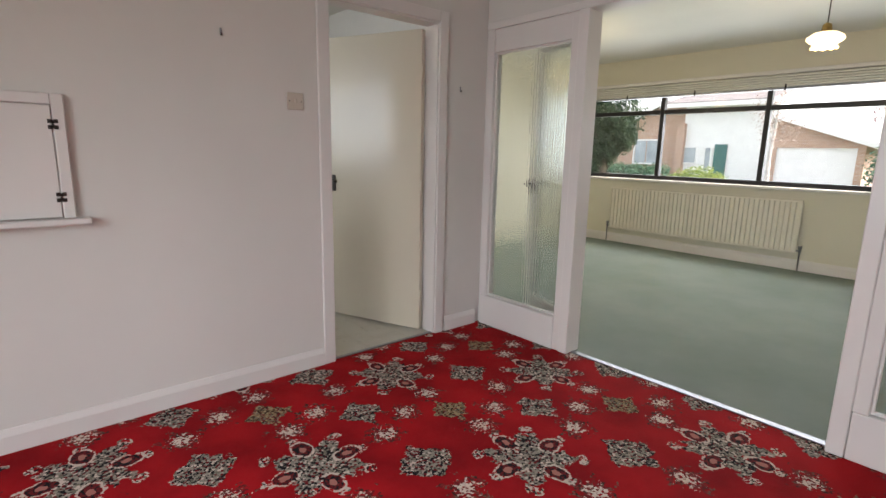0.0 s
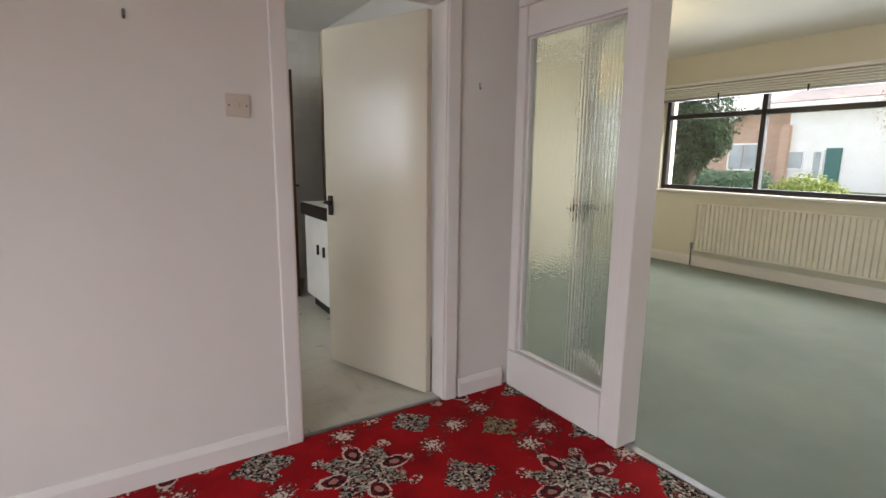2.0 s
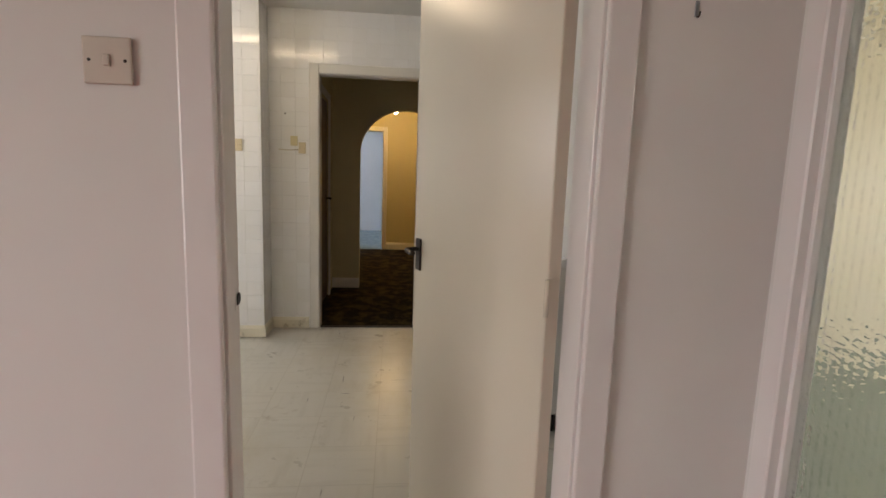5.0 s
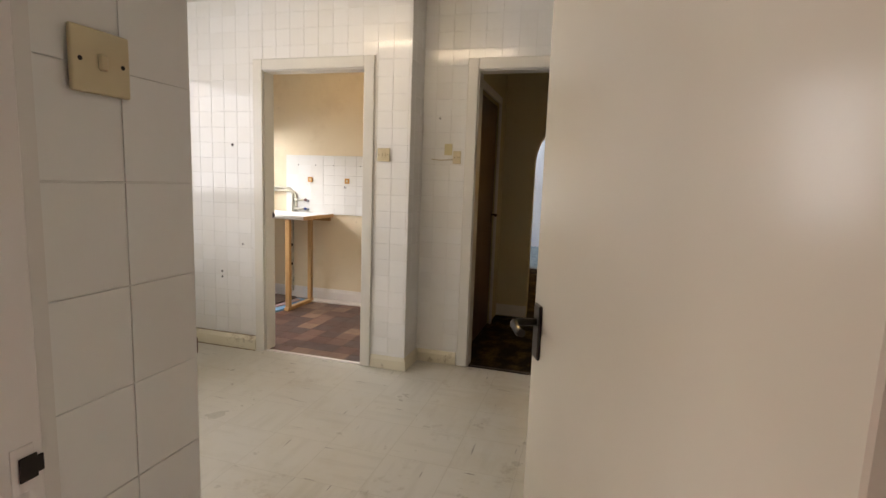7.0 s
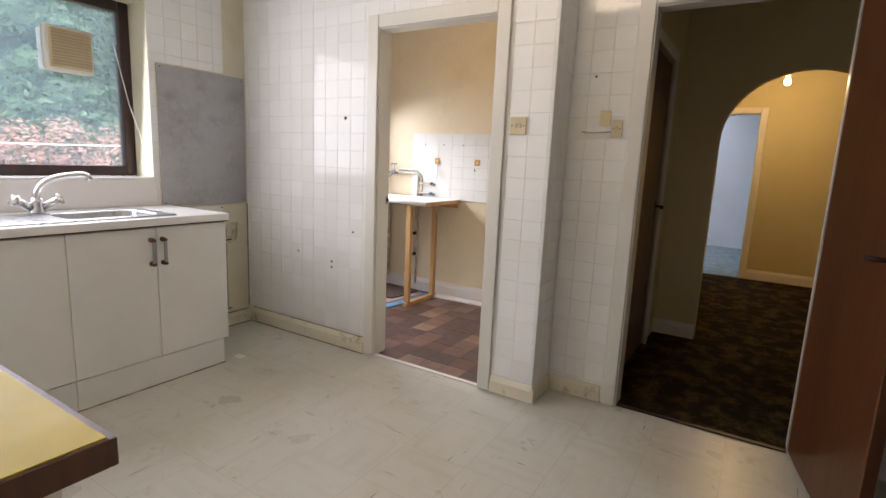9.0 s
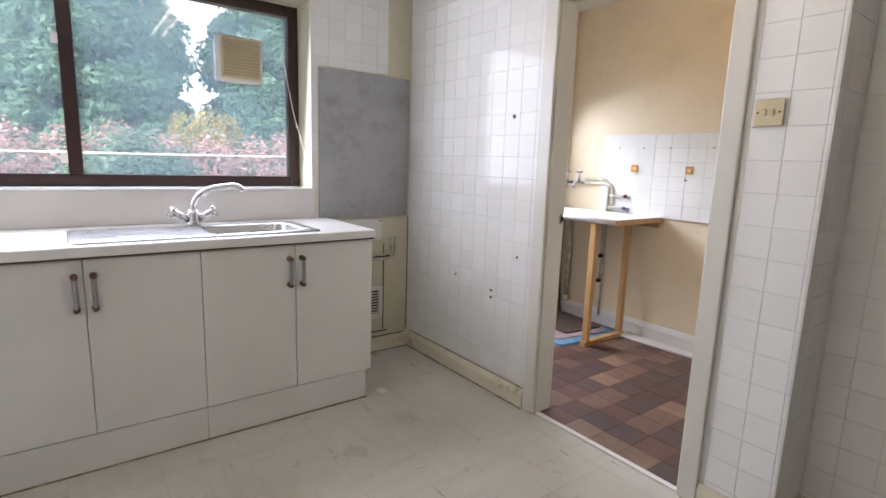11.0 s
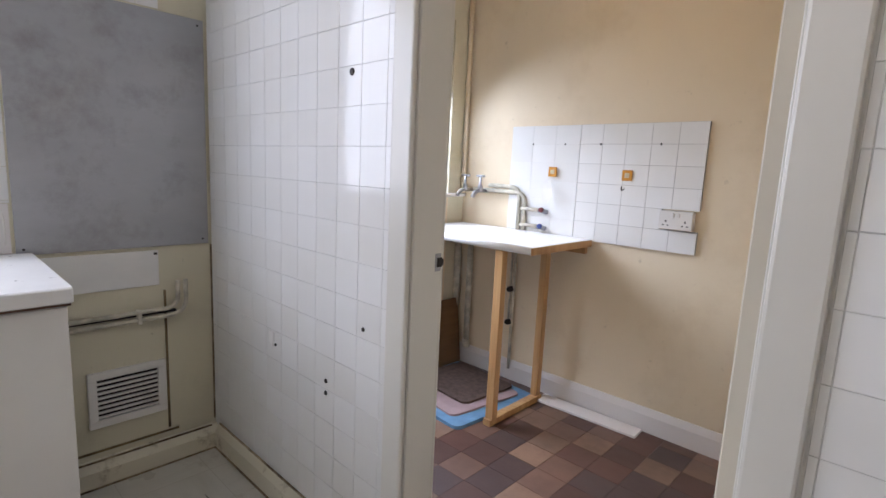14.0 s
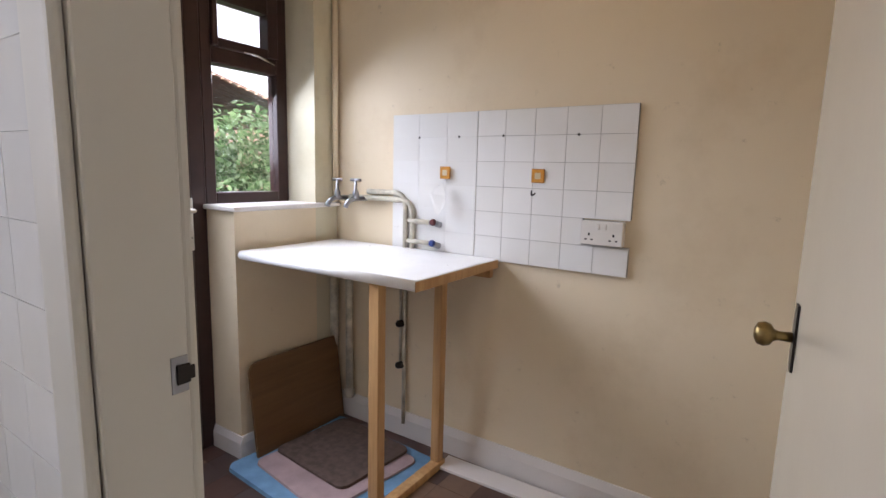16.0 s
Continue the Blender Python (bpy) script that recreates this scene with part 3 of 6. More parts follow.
def doorway(name, axis_y, depth, x0, x1, top, material, side=-1, case=0.07, both=False, bare=False):
    """Lining and architraves of a doorway in a wall across y; x0, x1 are its clear width, bare leaves one architrave out."""
    root = thing(name, "painted timber door lining and architraves", "door frame", kind="structure")
    y0, y1 = axis_y - 0.002, axis_y + depth + 0.002
    t = 0.026
    part("jamb", boxes(((x0 - t, y0, 0), (x0, y1 - (0.034 if bare else 0), top)), bevel=0.002), material, root)
    part("jamb", boxes(((x1, y0, 0), (x1 + t, y1, top)), bevel=0.002), material, root)
    part("head", boxes(((x0 - t, y0, top), (x1 + t, y1, top + t)), bevel=0.002), material, root)
    for s in (-1, 1) if both else (side,):
        ya, yb = (axis_y - 0.02, axis_y - 0.003) if s < 0 else (axis_y + depth + 0.003, axis_y + depth + 0.02)
        g = 0.006
        if not (bare and s > 0):
            part("architrave", boxes(((x0 - g - case, ya, 0), (x0 - g, yb, top + g + case)), bevel=0.006, segments=2), material, root)
        part("architrave", boxes(((x1 + g, ya, 0), (x1 + g + case, yb, top + g + case)), bevel=0.006, segments=2), material, root)
        part("architrave", boxes(((x0 - g, ya, top + g), (x1 + g, yb, top + g + case)), bevel=0.006, segments=2), material, root)
    return root


doorway("door_frame_kitchen", 0.0, 0.11, -1.19, -0.44, 2.005, white_gloss, both=True, bare=True)
doorway("door_frame_utility", YU, 0.10, -2.92, -2.16, 2.005, cream_gloss, both=True, case=0.075)
doorway("door_frame_hall", YH, 0.10, -1.44, -0.67, 2.025, cream_gloss, both=True, case=0.075)
doorway("door_frame_blue_room", 7.6, 0.10, -1.59, -1.04, 1.975, white_gloss, both=False)


# ---- doors ----
def lever_handle(parent, x, z, side, material, flip=1):
    """A plate with a lever on one face of a door that lies along x; side is -1 or 1 in y."""
    y = 0.0 if side < 0 else 0.04
    plate = part("handle_plate", boxes(((x - 0.02, y + side * 0.007, z - 0.058), (x + 0.02, y, z + 0.058)), bevel=0.003), material, parent)
    bm = bmesh.new()
    a = Vector((x, y + side * 0.006, z + 0.02))
    tube(bm, [a, a + Vector((0, side * 0.03, 0))] + arc(a + Vector((0, side * 0.032, 0)), a + Vector((0, side * 0.05, 0)), a + Vector((-flip * 0.02, side * 0.052, 0))) + [a + Vector((-flip * 0.052, side * 0.05, -0.006)), a + Vector((-flip * 0.066, side * 0.047, -0.004))], 0.008)
    part("lever", bm, material, plate)


def flush_door(name, label, hinge, free, width, height, material, knuckle=0.045, group=""):
    """A plain leaf hinged at one point of the plan and swung so that its free edge points at another."""
    a = math.atan2(free[1] - hinge[1], free[0] - hinge[0])
    root = thing(name, label, "door", group, Matrix.Translation((hinge[0], hinge[1], 0)) @ Matrix.Rotation(a, 4, "Z"))
    part("leaf", boxes(((0.0, 0, 0.012), (width, 0.04, height)), bevel=0.003), material, root)
    for z in (0.25, 1.0, 1.72) if knuckle > 0 else ():
        h = bmesh.new()
        lathe(h, [(0.006, z - 0.045), (0.006, z + 0.045)], 8, (-0.006, knuckle, 0))
        box(h, (-0.002, 0.02, z - 0.045), (0.0, 0.043, z + 0.045))
        part("hinge", h, material, root)
    return root


white_door = flush_door("kitchen_door", "plain cream-painted flush door standing open into the kitchen", (-0.452, 0.108), (-0.735, 0.813), 0.762, 1.985, door_paint)
lever_handle(white_door, 0.722, 0.995, 1, dark_metal, 1)
lever_handle(white_door, 0.722, 0.995, -1, dark_metal, 1)
part("latch_plate", boxes(((0.7605, 0.010, 0.93), (0.7635, 0.030, 1.07))), brass, white_door)

brown_door = flush_door("hall_door", "mahogany-veneered flush door standing open into the kitchen", (-0.672, 3.115), (-0.535, 2.36), 0.76, 2.005, mahogany)
lever_handle(brown_door, 0.70, 1.0, 1, dark_metal, 1)
lever_handle(brown_door, 0.70, 1.0, -1, dark_metal, 1)

cupboard = thing("cupboard_door", "closed brown veneered cupboard door in the hall", "door", "", Matrix.Translation((-1.535, 3.43, 0)) @ Matrix.Rotation(radians(90), 4, "Z"))
part("leaf", boxes(((0.0, -0.005, 0.01), (0.80, 0.035, 1.965)), bevel=0.003), mahogany, cupboard)
lever_handle(cupboard, 0.74, 1.0, -1, dark_metal, 1)
cupboard_frame = thing("cupboard_frame", "white painted frame round the hall cupboard door", "door frame", kind="structure")
for a, b in (((-1.52, 3.36, 0), (-1.502, 3.425, 2.05)), ((-1.52, 4.235, 0), (-1.502, 4.30, 2.05)), ((-1.52, 3.425, 1.985), (-1.502, 4.235, 2.05))):
    part("architrave", boxes((a, b), bevel=0.004), white_gloss, cupboard_frame)

utility_door = flush_door("utility_door", "plain white flush door opened into the utility room", (-2.168, 2.962), (-2.229, 3.72), 0.762, 1.985, door_paint, -0.005)


def door_knob(parent, x, z):
    plate = part("knob_plate", boxes(((x - 0.014, 0.04, z - 0.06), (x + 0.014, 0.044, z + 0.06)), bevel=0.002), dark_metal, parent)
    lathe_bm = lathe(bmesh.new(), [(0.009, 0), (0.008, 0.02), (0.011, 0.027), (0.019, 0.032), (0.022, 0.042), (0.019, 0.052), (0.008, 0.057)], 20, (x, 0.045, z), Matrix.Rotation(radians(-90), 4, "X"))
    part("knob", lathe_bm, brass, plate, "tarnished brass knob")


door_knob(utility_door, 0.70, 1.0)

for name, place, sx, in (("strike_plate", (-1.19, 0.058, 1.0), 1), ("strike_plate", (-2.92, 2.945, 1.005), 1)):
    k = thing(name, "worn metal strike plate let into the door jamb", "strike plate", "strike plates")
    x, y, z = place
    part("plate", boxes(((x, y - 0.012, z - 0.024), (x + 0.0015, y + 0.010, z + 0.024)), bevel=0.0005), white_gloss if x > -2 else dull_chrome, k)
    part("keeper", boxes(((x + 0.002, y - 0.006, z - 0.013), (x + 0.004, y + 0.012, z + 0.013)), ((x + 0.001, y + 0.010, z - 0.009), (x + 0.004, y + 0.018, z + 0.009)), bevel=0.001), dark_metal, k, "dark keeper with a curved lip")

trim = structure("trim_threshold_lounge", boxes(((0.028, -2.14, 0.0), (0.072, -0.79, 0.006)), bevel=0.003), dull_chrome, "aluminium threshold strip between two carpets", "threshold strip")
structure("trim_threshold_kitchen", boxes(((-1.19, 0.01, -0.001), (-0.44, 0.034, 0.007)), bevel=0.002), dull_chrome, "metal threshold strip", "threshold strip")
structure("trim_threshold_hall", boxes(((-1.44, 3.105, -0.002), (-0.67, 3.135, 0.005)), bevel=0.002), dark_metal, "metal threshold strip", "threshold strip")
structure("trim_threshold_utility", boxes(((-2.92, YU - 0.002, -0.004), (-2.16, YU + 0.025, 0.006)), bevel=0.002), white_gloss, "pale threshold strip", "threshold strip")


# ---- glazed screen between dining room and lounge ----
def glazed_screen():
    root = thing("glazed_screen", "white painted screen with reeded glass beside the opening", "glazed screen", kind="structure")
    for y0, y1, flip in ((-0.735, -0.02, 1), (-2.97, -2.205, -1)):
        part("stile", boxes(((-0.012, y1 - 0.055, 0.212), (0.075, y1, 2.03)), bevel=0.004), white_gloss, root)
        part("stile", boxes(((-0.012, y0, 0), (0.075, y0 + 0.05, 2.03)), bevel=0.004), white_gloss, root)
        part("top_rail", boxes(((-0.005, y0 + 0.05, 1.885), (0.07, y1 - 0.055, 2.03)), bevel=0.004), white_gloss, root)
        part("kick_panel", boxes(((-0.019, y0 + 0.05, 0), (0.065, y1 - 0.003, 0.212)), bevel=0.004), white_gloss, root)
        part("glass_pane", boxes(((0.036, y0 + 0.046, 0.21), (0.042, y1 - 0.05, 1.89))), reeded_glass, root, "reeded obscure glass")
        for a, b in (((0.012, y0 + 0.05, 0.215), (0.032, y1 - 0.055, 0.227)), ((0.012, y0 + 0.05, 1.873), (0.032, y1 - 0.055, 1.885)), ((0.012, y0 + 0.05, 0.227), (0.032, y0 + 0.062, 1.873)), ((0.012, y1 - 0.067, 0.227), (0.032, y1 - 0.055, 1.873))):
            part("bead", boxes((a, b), bevel=0.002), white_gloss, root)
    for y in (-0.80, -2.205):
        part("post", boxes(((-0.02, y, 0), (0.115, y + 0.065, 2.03)), bevel=0.004), white_gloss, root)
    part("head", boxes(((-0.02, -3.02, 2.03), (0.115, -0.015, 2.075)), bevel=0.004), white_gloss, root)
    return root


glazed_screen()


def glazed_leaf():
    """The glazed door folded back into the lounge."""
    a = math.atan2(0.867, 0.363)
    root = thing("glazed_door", "white glazed door of reeded glass swung back into the lounge", "door", "", Matrix.Translation((0.125, -0.775, 0)) @ Matrix.Rotation(a, 4, "Z"))
    W = 0.66
    for p, q, n in (((0, 0, 0.012), (0.07, 0.038, 1.99), "stile"), ((W - 0.07, 0, 0.012), (W, 0.038, 1.99), "stile"), ((0.07, 0, 1.90), (W - 0.07, 0.038, 1.99), "top_rail"), ((0.07, 0, 0.012), (W - 0.07, 0.038, 0.21), "bottom_rail")):
        part(n, boxes((p, q), bevel=0.003), white_gloss, root)
    part("glass_pane", boxes(((0.066, 0.017, 0.206), (W - 0.066, 0.022, 1.904))), reeded_glass, root, "reeded obscure glass")
    lever_handle(root, W - 0.035, 1.0, -1, dark_metal, 1)
    lever_handle(root, W - 0.035, 1.0, 1, dark_metal, 1)


glazed_leaf()


# ---- dining room ----
def serving_hatch():
    root = thing("serving_hatch", "closed white serving hatch with a moulded frame and sill", "hatch")
    x0, x1, z0, z1 = -3.28, -2.362, 0.94, 1.425
    f = 0.042
    for a, b in (((x0, -0.03, z0), (x0 + f, -0.001, z1)), ((x1 - f, -0.03, z0), (x1, -0.001, z1)), ((x0 + f, -0.03, z1 - f), (x1 - f, -0.001, z1))):
        part("frame", boxes((a, b), bevel=0.004), white_gloss, root)
    doors = []
    for a, b in ((x0 + f + 0.003, (x0 + x1) / 2 - 0.002), ((x0 + x1) / 2 + 0.002, x1 - f - 0.003)):
        doors.append(part("door", boxes(((a, -0.022, z0 + 0.004), (b, -0.001, z1 - f - 0.003)), bevel=0.002), white_gloss, root))
    for x, d in ((x0 + f, doors[0]), (x1 - f, doors[1])):
        for z in (z0 + 0.085, z1 - f - 0.075):
            h = bmesh.new()
            for s in (-1, 1):
                for dz in (-1, 1):
                    box(h, (x + s * 0.002, -0.034, z + dz * 0.004), (x + s * 0.017, -0.0305, z + dz * 0.019), 0.001)
            lathe(h, [(0.0035, z - 0.015), (0.0035, z + 0.015)], 8, (x, -0.034, 0))
            part("butterfly_hinge", h, dark_metal, d, "dark butterfly hinge")
    part("sill", boxes(((x0 - 0.05, -0.075, z0 - 0.024), (x1 + 0.045, -0.001, z0)), bevel=0.006, segments=2), white_gloss, root)


serving_hatch()


def switch_plate(name, label, m, width, material, rockers, group="light switches"):
    """A plate on a wall; local x along the wall, -y out of it."""
    root = thing(name, label, "light switch", group, m)
    part("plate", boxes(((-width / 2, -0.009, -0.043), (width / 2, -0.001, 0.043)), bevel=0.003, segments=2), material, root)
    for x in rockers:
        part("rocker", boxes(((x - 0.006, -0.014, -0.011), (x + 0.006, -0.008, 0.011)), bevel=0.002), material, root)
    for s in (-1, 1):
        part("screw", lathe(bmesh.new(), [(0.0035, 0), (0.003, 0.0012)], 8, (s * (width / 2 - 0.012), -0.0088, 0), Matrix.Rotation(radians(90), 4, "X")), dark_metal, root)
    return root


switch_plate("light_switch", "aged off-white light switch plate on a plain wall", pose(-1.392, 0, 1.472), 0.088, plain("aged_plastic", (0.56, 0.49, 0.41), 0.4), (0.0,))
switch_plate("light_switch", "yellowed cream light switch on the tiled return wall", pose(-1.3385, 0.284, 1.441, 0, 0, 90), 0.088, cream_plastic, (0.0,))
switch_plate("light_switch", "cream light switch on tiles beside the utility doorway", pose(-2.006, YU - 0.007, 1.455), 0.088, cream_plastic, (-0.012, 0.012))
sw = switch_plate("light_switch", "small cream switch beside a yellowed patch by the hall doorway", pose(-1.575, YH - 0.007, 1.46), 0.055, cream_plastic, (0.0,))
patch = thing("wall_patch", "yellowed rectangular patch and a surface cable on the tiles", "patch")
part("card", boxes(((-1.665, YH - 0.011, 1.475), (-1.61, YH - 0.0075, 1.55)), bevel=0.001), plain("yellow_card", (0.66, 0.57, 0.32), 0.6), patch)
part("cable", tube(bmesh.new(), [(-1.755, YH - 0.01, 1.445), (-1.70, YH - 0.01, 1.44), (-1.60, YH - 0.01, 1.445)], 0.003, 6), beige_plastic, patch)


def hook(x, z, y=0.0):
    root = thing("picture_hook", "small metal picture hook on a plain wall", "hook", "picture hooks")
    part("plate", boxes(((x - 0.005, y - 0.003, z - 0.02), (x + 0.005, y - 0.0005, z + 0.012)), bevel=0.001), dull_chrome, root)
    part("curl", tube(bmesh.new(), arc((x, y - 0.002, z - 0.018), (x, y - 0.012, z - 0.026), (x, y - 0.014, z - 0.012)), 0.002, 6), dark_metal, root)


hook(-1.742, 1.759)
hook(-0.24, 1.64)


# ---- lounge ----
def sash_window(name, label, x, y0, y1, z0, z1, mullions, transom, material, depth=0.07, bar=0.055, out=1):
    """A fixed window in a wall across x; out is the way to the outside."""
    root = thing(name, label, "window", kind="structure")
    a, b = sorted((x, x + out * depth))
    for p, q in (((a, y0, z0), (b, y0 + bar, z1)), ((a, y1 - bar, z0), (b, y1, z1)), ((a, y0 + bar, z1 - bar), (b, y1 - bar, z1)), ((a, y0 + bar, z0), (b, y1 - bar, z0 + bar))):
        part("window_frame", boxes((p, q), bevel=0.004), material, root)
    edges = [y0 + bar] + [v for m in mullions for v in (m - bar / 2, m + bar / 2)] + [y1 - bar]
    for m in mullions:
        part("mullion", boxes(((a, m - bar / 2, z0 + bar), (b, m + bar / 2, z1 - bar)), bevel=0.004), material, root)
    xm = (a + b) / 2
    for p, q in zip(edges[::2], edges[1::2]):
        spans = [(z0 + bar, z1 - bar)]
        if transom:
            part("transom", boxes(((a, p, transom - bar / 2), (b, q, transom + bar / 2)), bevel=0.004), material, root)
            spans = [(z0 + bar, transom - bar / 2), (transom + bar / 2, z1 - bar)]
        for u, w in spans:
            g = part("pane", boxes(((xm - 0.004, p, u), (xm + 0.004, q, w))), window_glass, root)
            g.visible_shadow = False
    return root


lounge_window = sash_window("window_1", "wide black-framed lounge window with transom lights", XL + 0.06, -3.2, 1.98, 0.915, 2.1, (-2.90, -1.67, -0.435, 0.81), 1.80, black_upvc)
for m in (-0.25, 0.25, 0.95, 1.6, -0.9):
    part("stay", boxes(((XL + 0.052, m - 0.05, 1.765), (XL + 0.06, m + 0.02, 1.778)), bevel=0.002), dull_chrome, lounge_window)
structure("sill_lounge", boxes(((XL - 0.05, -3.24, 0.885), (XL + 0.06, 2.02, 0.913)), bevel=0.006, segments=2), white_gloss, "white painted window board", "window sill")


def roman_blind():
    root = thing("window_blind", "fully raised white fabric blind above the window", "blind")
    part("headrail", boxes(((XL - 0.085, -3.3, 2.14), (XL - 0.012, 2.08, 2.185)), bevel=0.006), white_gloss, root)
    for i in range(5):
        z = 2.005 + i * 0.026
        part("fold", boxes(((XL - 0.078 + 0.006 * (i % 2), -3.28, z), (XL - 0.018, 2.06, z + 0.021)), bevel=0.007, segments=2), white_plastic, root)
    part("bottom_rail", boxes(((XL - 0.075, -3.28, 1.978), (XL - 0.02, 2.06, 2.0)), bevel=0.004), dull_chrome, root, "grey metal bottom rail")
    for y in (1.25, 0.35, -0.62, -1.5):
        part("clip", boxes(((XL - 0.092, y - 0.008, 1.965), (XL - 0.08, y + 0.008, 2.03)), bevel=0.002), dark_metal, root)


roman_blind()


def radiator():
    root = thing("radiator", "cream ribbed panel radiator under the lounge window", "radiator")
    y0, y1, z0, z1 = -0.945, 1.38, 0.2, 0.785
    xf, xb = XL - 0.085, XL - 0.055
    bm = bmesh.new()
    n = 44
    pts = []
    for i in range(n):
        a = y0 + 0.012 + (y1 - y0 - 0.024) * i / n
        w = (y1 - y0 - 0.024) / n
        pts += [(xf, a), (xf, a + w * 0.5), (xf + 0.019, a + w * 0.62), (xf + 0.019, a + w * 0.88)]
    pts.append((xf, y1 - 0.012))
    rows = [[bm.verts.new((x, y, z)) for x, y in pts] for z in (z0 + 0.02, z1 - 0.02)]
    for i in range(len(pts) - 1):
        bm.faces.new((rows[0][i], rows[0][i + 1], rows[1][i + 1], rows[1][i]))
    box(bm, (xf + 0.0205, y0, z0), (xb, y1, z1), 0.003)
    part("panel", bm, radiator_paint, root)
    part("top_seam", boxes(((xf - 0.002, y0, z1 - 0.022), (xf + 0.014, y1, z1)), bevel=0.004), radiator_paint, root)
    part("bottom_seam", boxes(((xf - 0.002, y0, z0), (xf + 0.014, y1, z0 + 0.022)), bevel=0.004), radiator_paint, root)
    for y, s in ((y0 - 0.03, -1), (y1 + 0.03, 1)):
        v = lathe(bmesh.new(), [(0.008, 0.0), (0.008, 0.21), (0.014, 0.215), (0.014, 0.25), (0.018, 0.255), (0.018, 0.285), (0.012, 0.29)], 12, (XL - 0.06, y, 0))
        tube(v, [(XL - 0.06, y, 0.23), (XL - 0.06, y - s * 0.035, 0.23)], 0.009)
        part("valve", v, dull_chrome, root)
    for y in (y0 + 0.3, y1 - 0.3):
        part("bracket", boxes(((xb - 0.001, y - 0.02, z0 + 0.05), (XL - 0.0005, y + 0.02, z1 - 0.05))), radiator_paint, root)


radiator()


def pendant(x, y, z):
    root = thing("pendant_lamp", "lit opal glass pendant lamp hanging on a thin flex", "lamp", "lounge pendants", Matrix.Translation((x, y, 0)))
    part("ceiling_rose", lathe(bmesh.new(), [(0.045, H - 0.001), (0.042, H - 0.015), (0.02, H - 0.03), (0.006, H - 0.035)], 18), white_plastic, root)
    part("flex", tube(bmesh.new(), [(0, 0, H - 0.03), (0, 0, z + 0.1)], 0.004, 8), dark_metal, root)
    part("cap", lathe(bmesh.new(), [(0.012, z + 0.11), (0.028, z + 0.10), (0.034, z + 0.06), (0.036, z + 0.045)], 18), brass, root, "brass gallery cap")
    bm = bmesh.new()
    prof = [(0.036, 0.05), (0.075, 0.042), (0.112, 0.018), (0.118, -0.002), (0.10, -0.022), (0.078, -0.034), (0.076, -0.05), (0.086, -0.064)]
    steps = 40
    rings = []
    for k, (r, h) in enumerate(prof):
        ring = []
        for i in range(steps):
            th = 2 * math.pi * i / steps
            f = 1 + (0.05 if k > 5 else 0.012) * math.cos(10 * th)
            ring.append(bm.verts.new((r * f * math.cos(th), r * f * math.sin(th), z + h + (0.006 * math.cos(10 * th) if k == 7 else 0))))
        rings.append(ring)
    for p, q in zip(rings, rings[1:]):
        for i in range(steps):
            bm.faces.new((p[i], p[(i + 1) % steps], q[(i + 1) % steps], q[i])).smooth = True
    ob = part("shade", bm, lamp_glow, root, "scalloped opal glass shade")
    ob.visible_shadow = False


pendant(2.05, -1.40, 2.09)
pendant(2.05, 0.95, 2.09)

# ---- hall ----
hb = thing("hall_bulb", "bare lit light bulb hanging from the hall ceiling", "lamp", "", Matrix.Translation((-0.84, 6.6, 0)))
part("flex", tube(bmesh.new(), [(0, 0, H), (0, 0, 2.27)], 0.004, 8), white_plastic, hb)
part("holder", lathe(bmesh.new(), [(0.012, 2.29), (0.02, 2.28), (0.02, 2.245), (0.014, 2.235)], 14), white_plastic, hb)
_b = part("bulb", lathe(bmesh.new(), [(0.012, 2.235), (0.02, 2.215), (0.03, 2.19), (0.027, 2.165), (0.012, 2.15)], 16), bulb_glow, hb)
_b.visible_shadow = False


ub = thing("utility_bulb", "bare lit light bulb hanging from the utility room ceiling", "lamp", "", Matrix.Translation((-2.95, 3.6, 0.11)))
part("flex", tube(bmesh.new(), [(0, 0, H - 0.11), (0, 0, 2.27)], 0.004, 8), white_plastic, ub)
part("holder", lathe(bmesh.new(), [(0.012, 2.29), (0.02, 2.28), (0.02, 2.245), (0.014, 2.235)], 14), white_plastic, ub)
_b = part("bulb", lathe(bmesh.new(), [(0.012, 2.235), (0.02, 2.215), (0.03, 2.19), (0.027, 2.165), (0.012, 2.15)], 16), bulb_glow, ub)
_b.visible_shadow = False


# ---- kitchen ----
def strip_light():
    root = thing("strip_light", "lit twin-tube strip light on the kitchen ceiling", "lamp", "", Matrix.Translation((-2.0, 1.85, 0)))
    part("body", boxes(((-0.62, -0.045, H - 0.05), (0.62, 0.045, H - 0.001)), bevel=0.006), white_plastic, root)
    for y in (-0.05, 0.05):
        part("tube", tube(bmesh.new(), [(-0.58, y, H - 0.065), (0.58, y, H - 0.065)], 0.013, 12), tube_glow, root)
    for x in (-0.6, 0.6):
        part("end_cap", boxes(((x - 0.015, -0.07, H - 0.085), (x + 0.015, 0.07, H - 0.045)), bevel=0.004), white_plastic, root)


strip_light()

kitchen_window = sash_window("window_2", "brown-framed kitchen window over the sink", XW - 0.19, 0.2, 2.17, 1.085, 2.13, (1.04,), None, brown_upvc, 0.07, 0.06, -1)
for c in kitchen_window.children:
    if c.name.startswith("pane"):
        c.data.materials[0] = kitchen_glass
for z in (1.2, 1.75):
    part("hinge", boxes(((XW - 0.188, 0.985, z), (XW - 0.178, 1.012, z + 0.05)), bevel=0.002), white_plastic, kitchen_window)
structure("sill_kitchen", boxes(((XW - 0.19, 0.2, 1.075), (XW + 0.012, 2.17, 1.087)), bevel=0.003), tile_white, "white tiled window sill", "window sill")


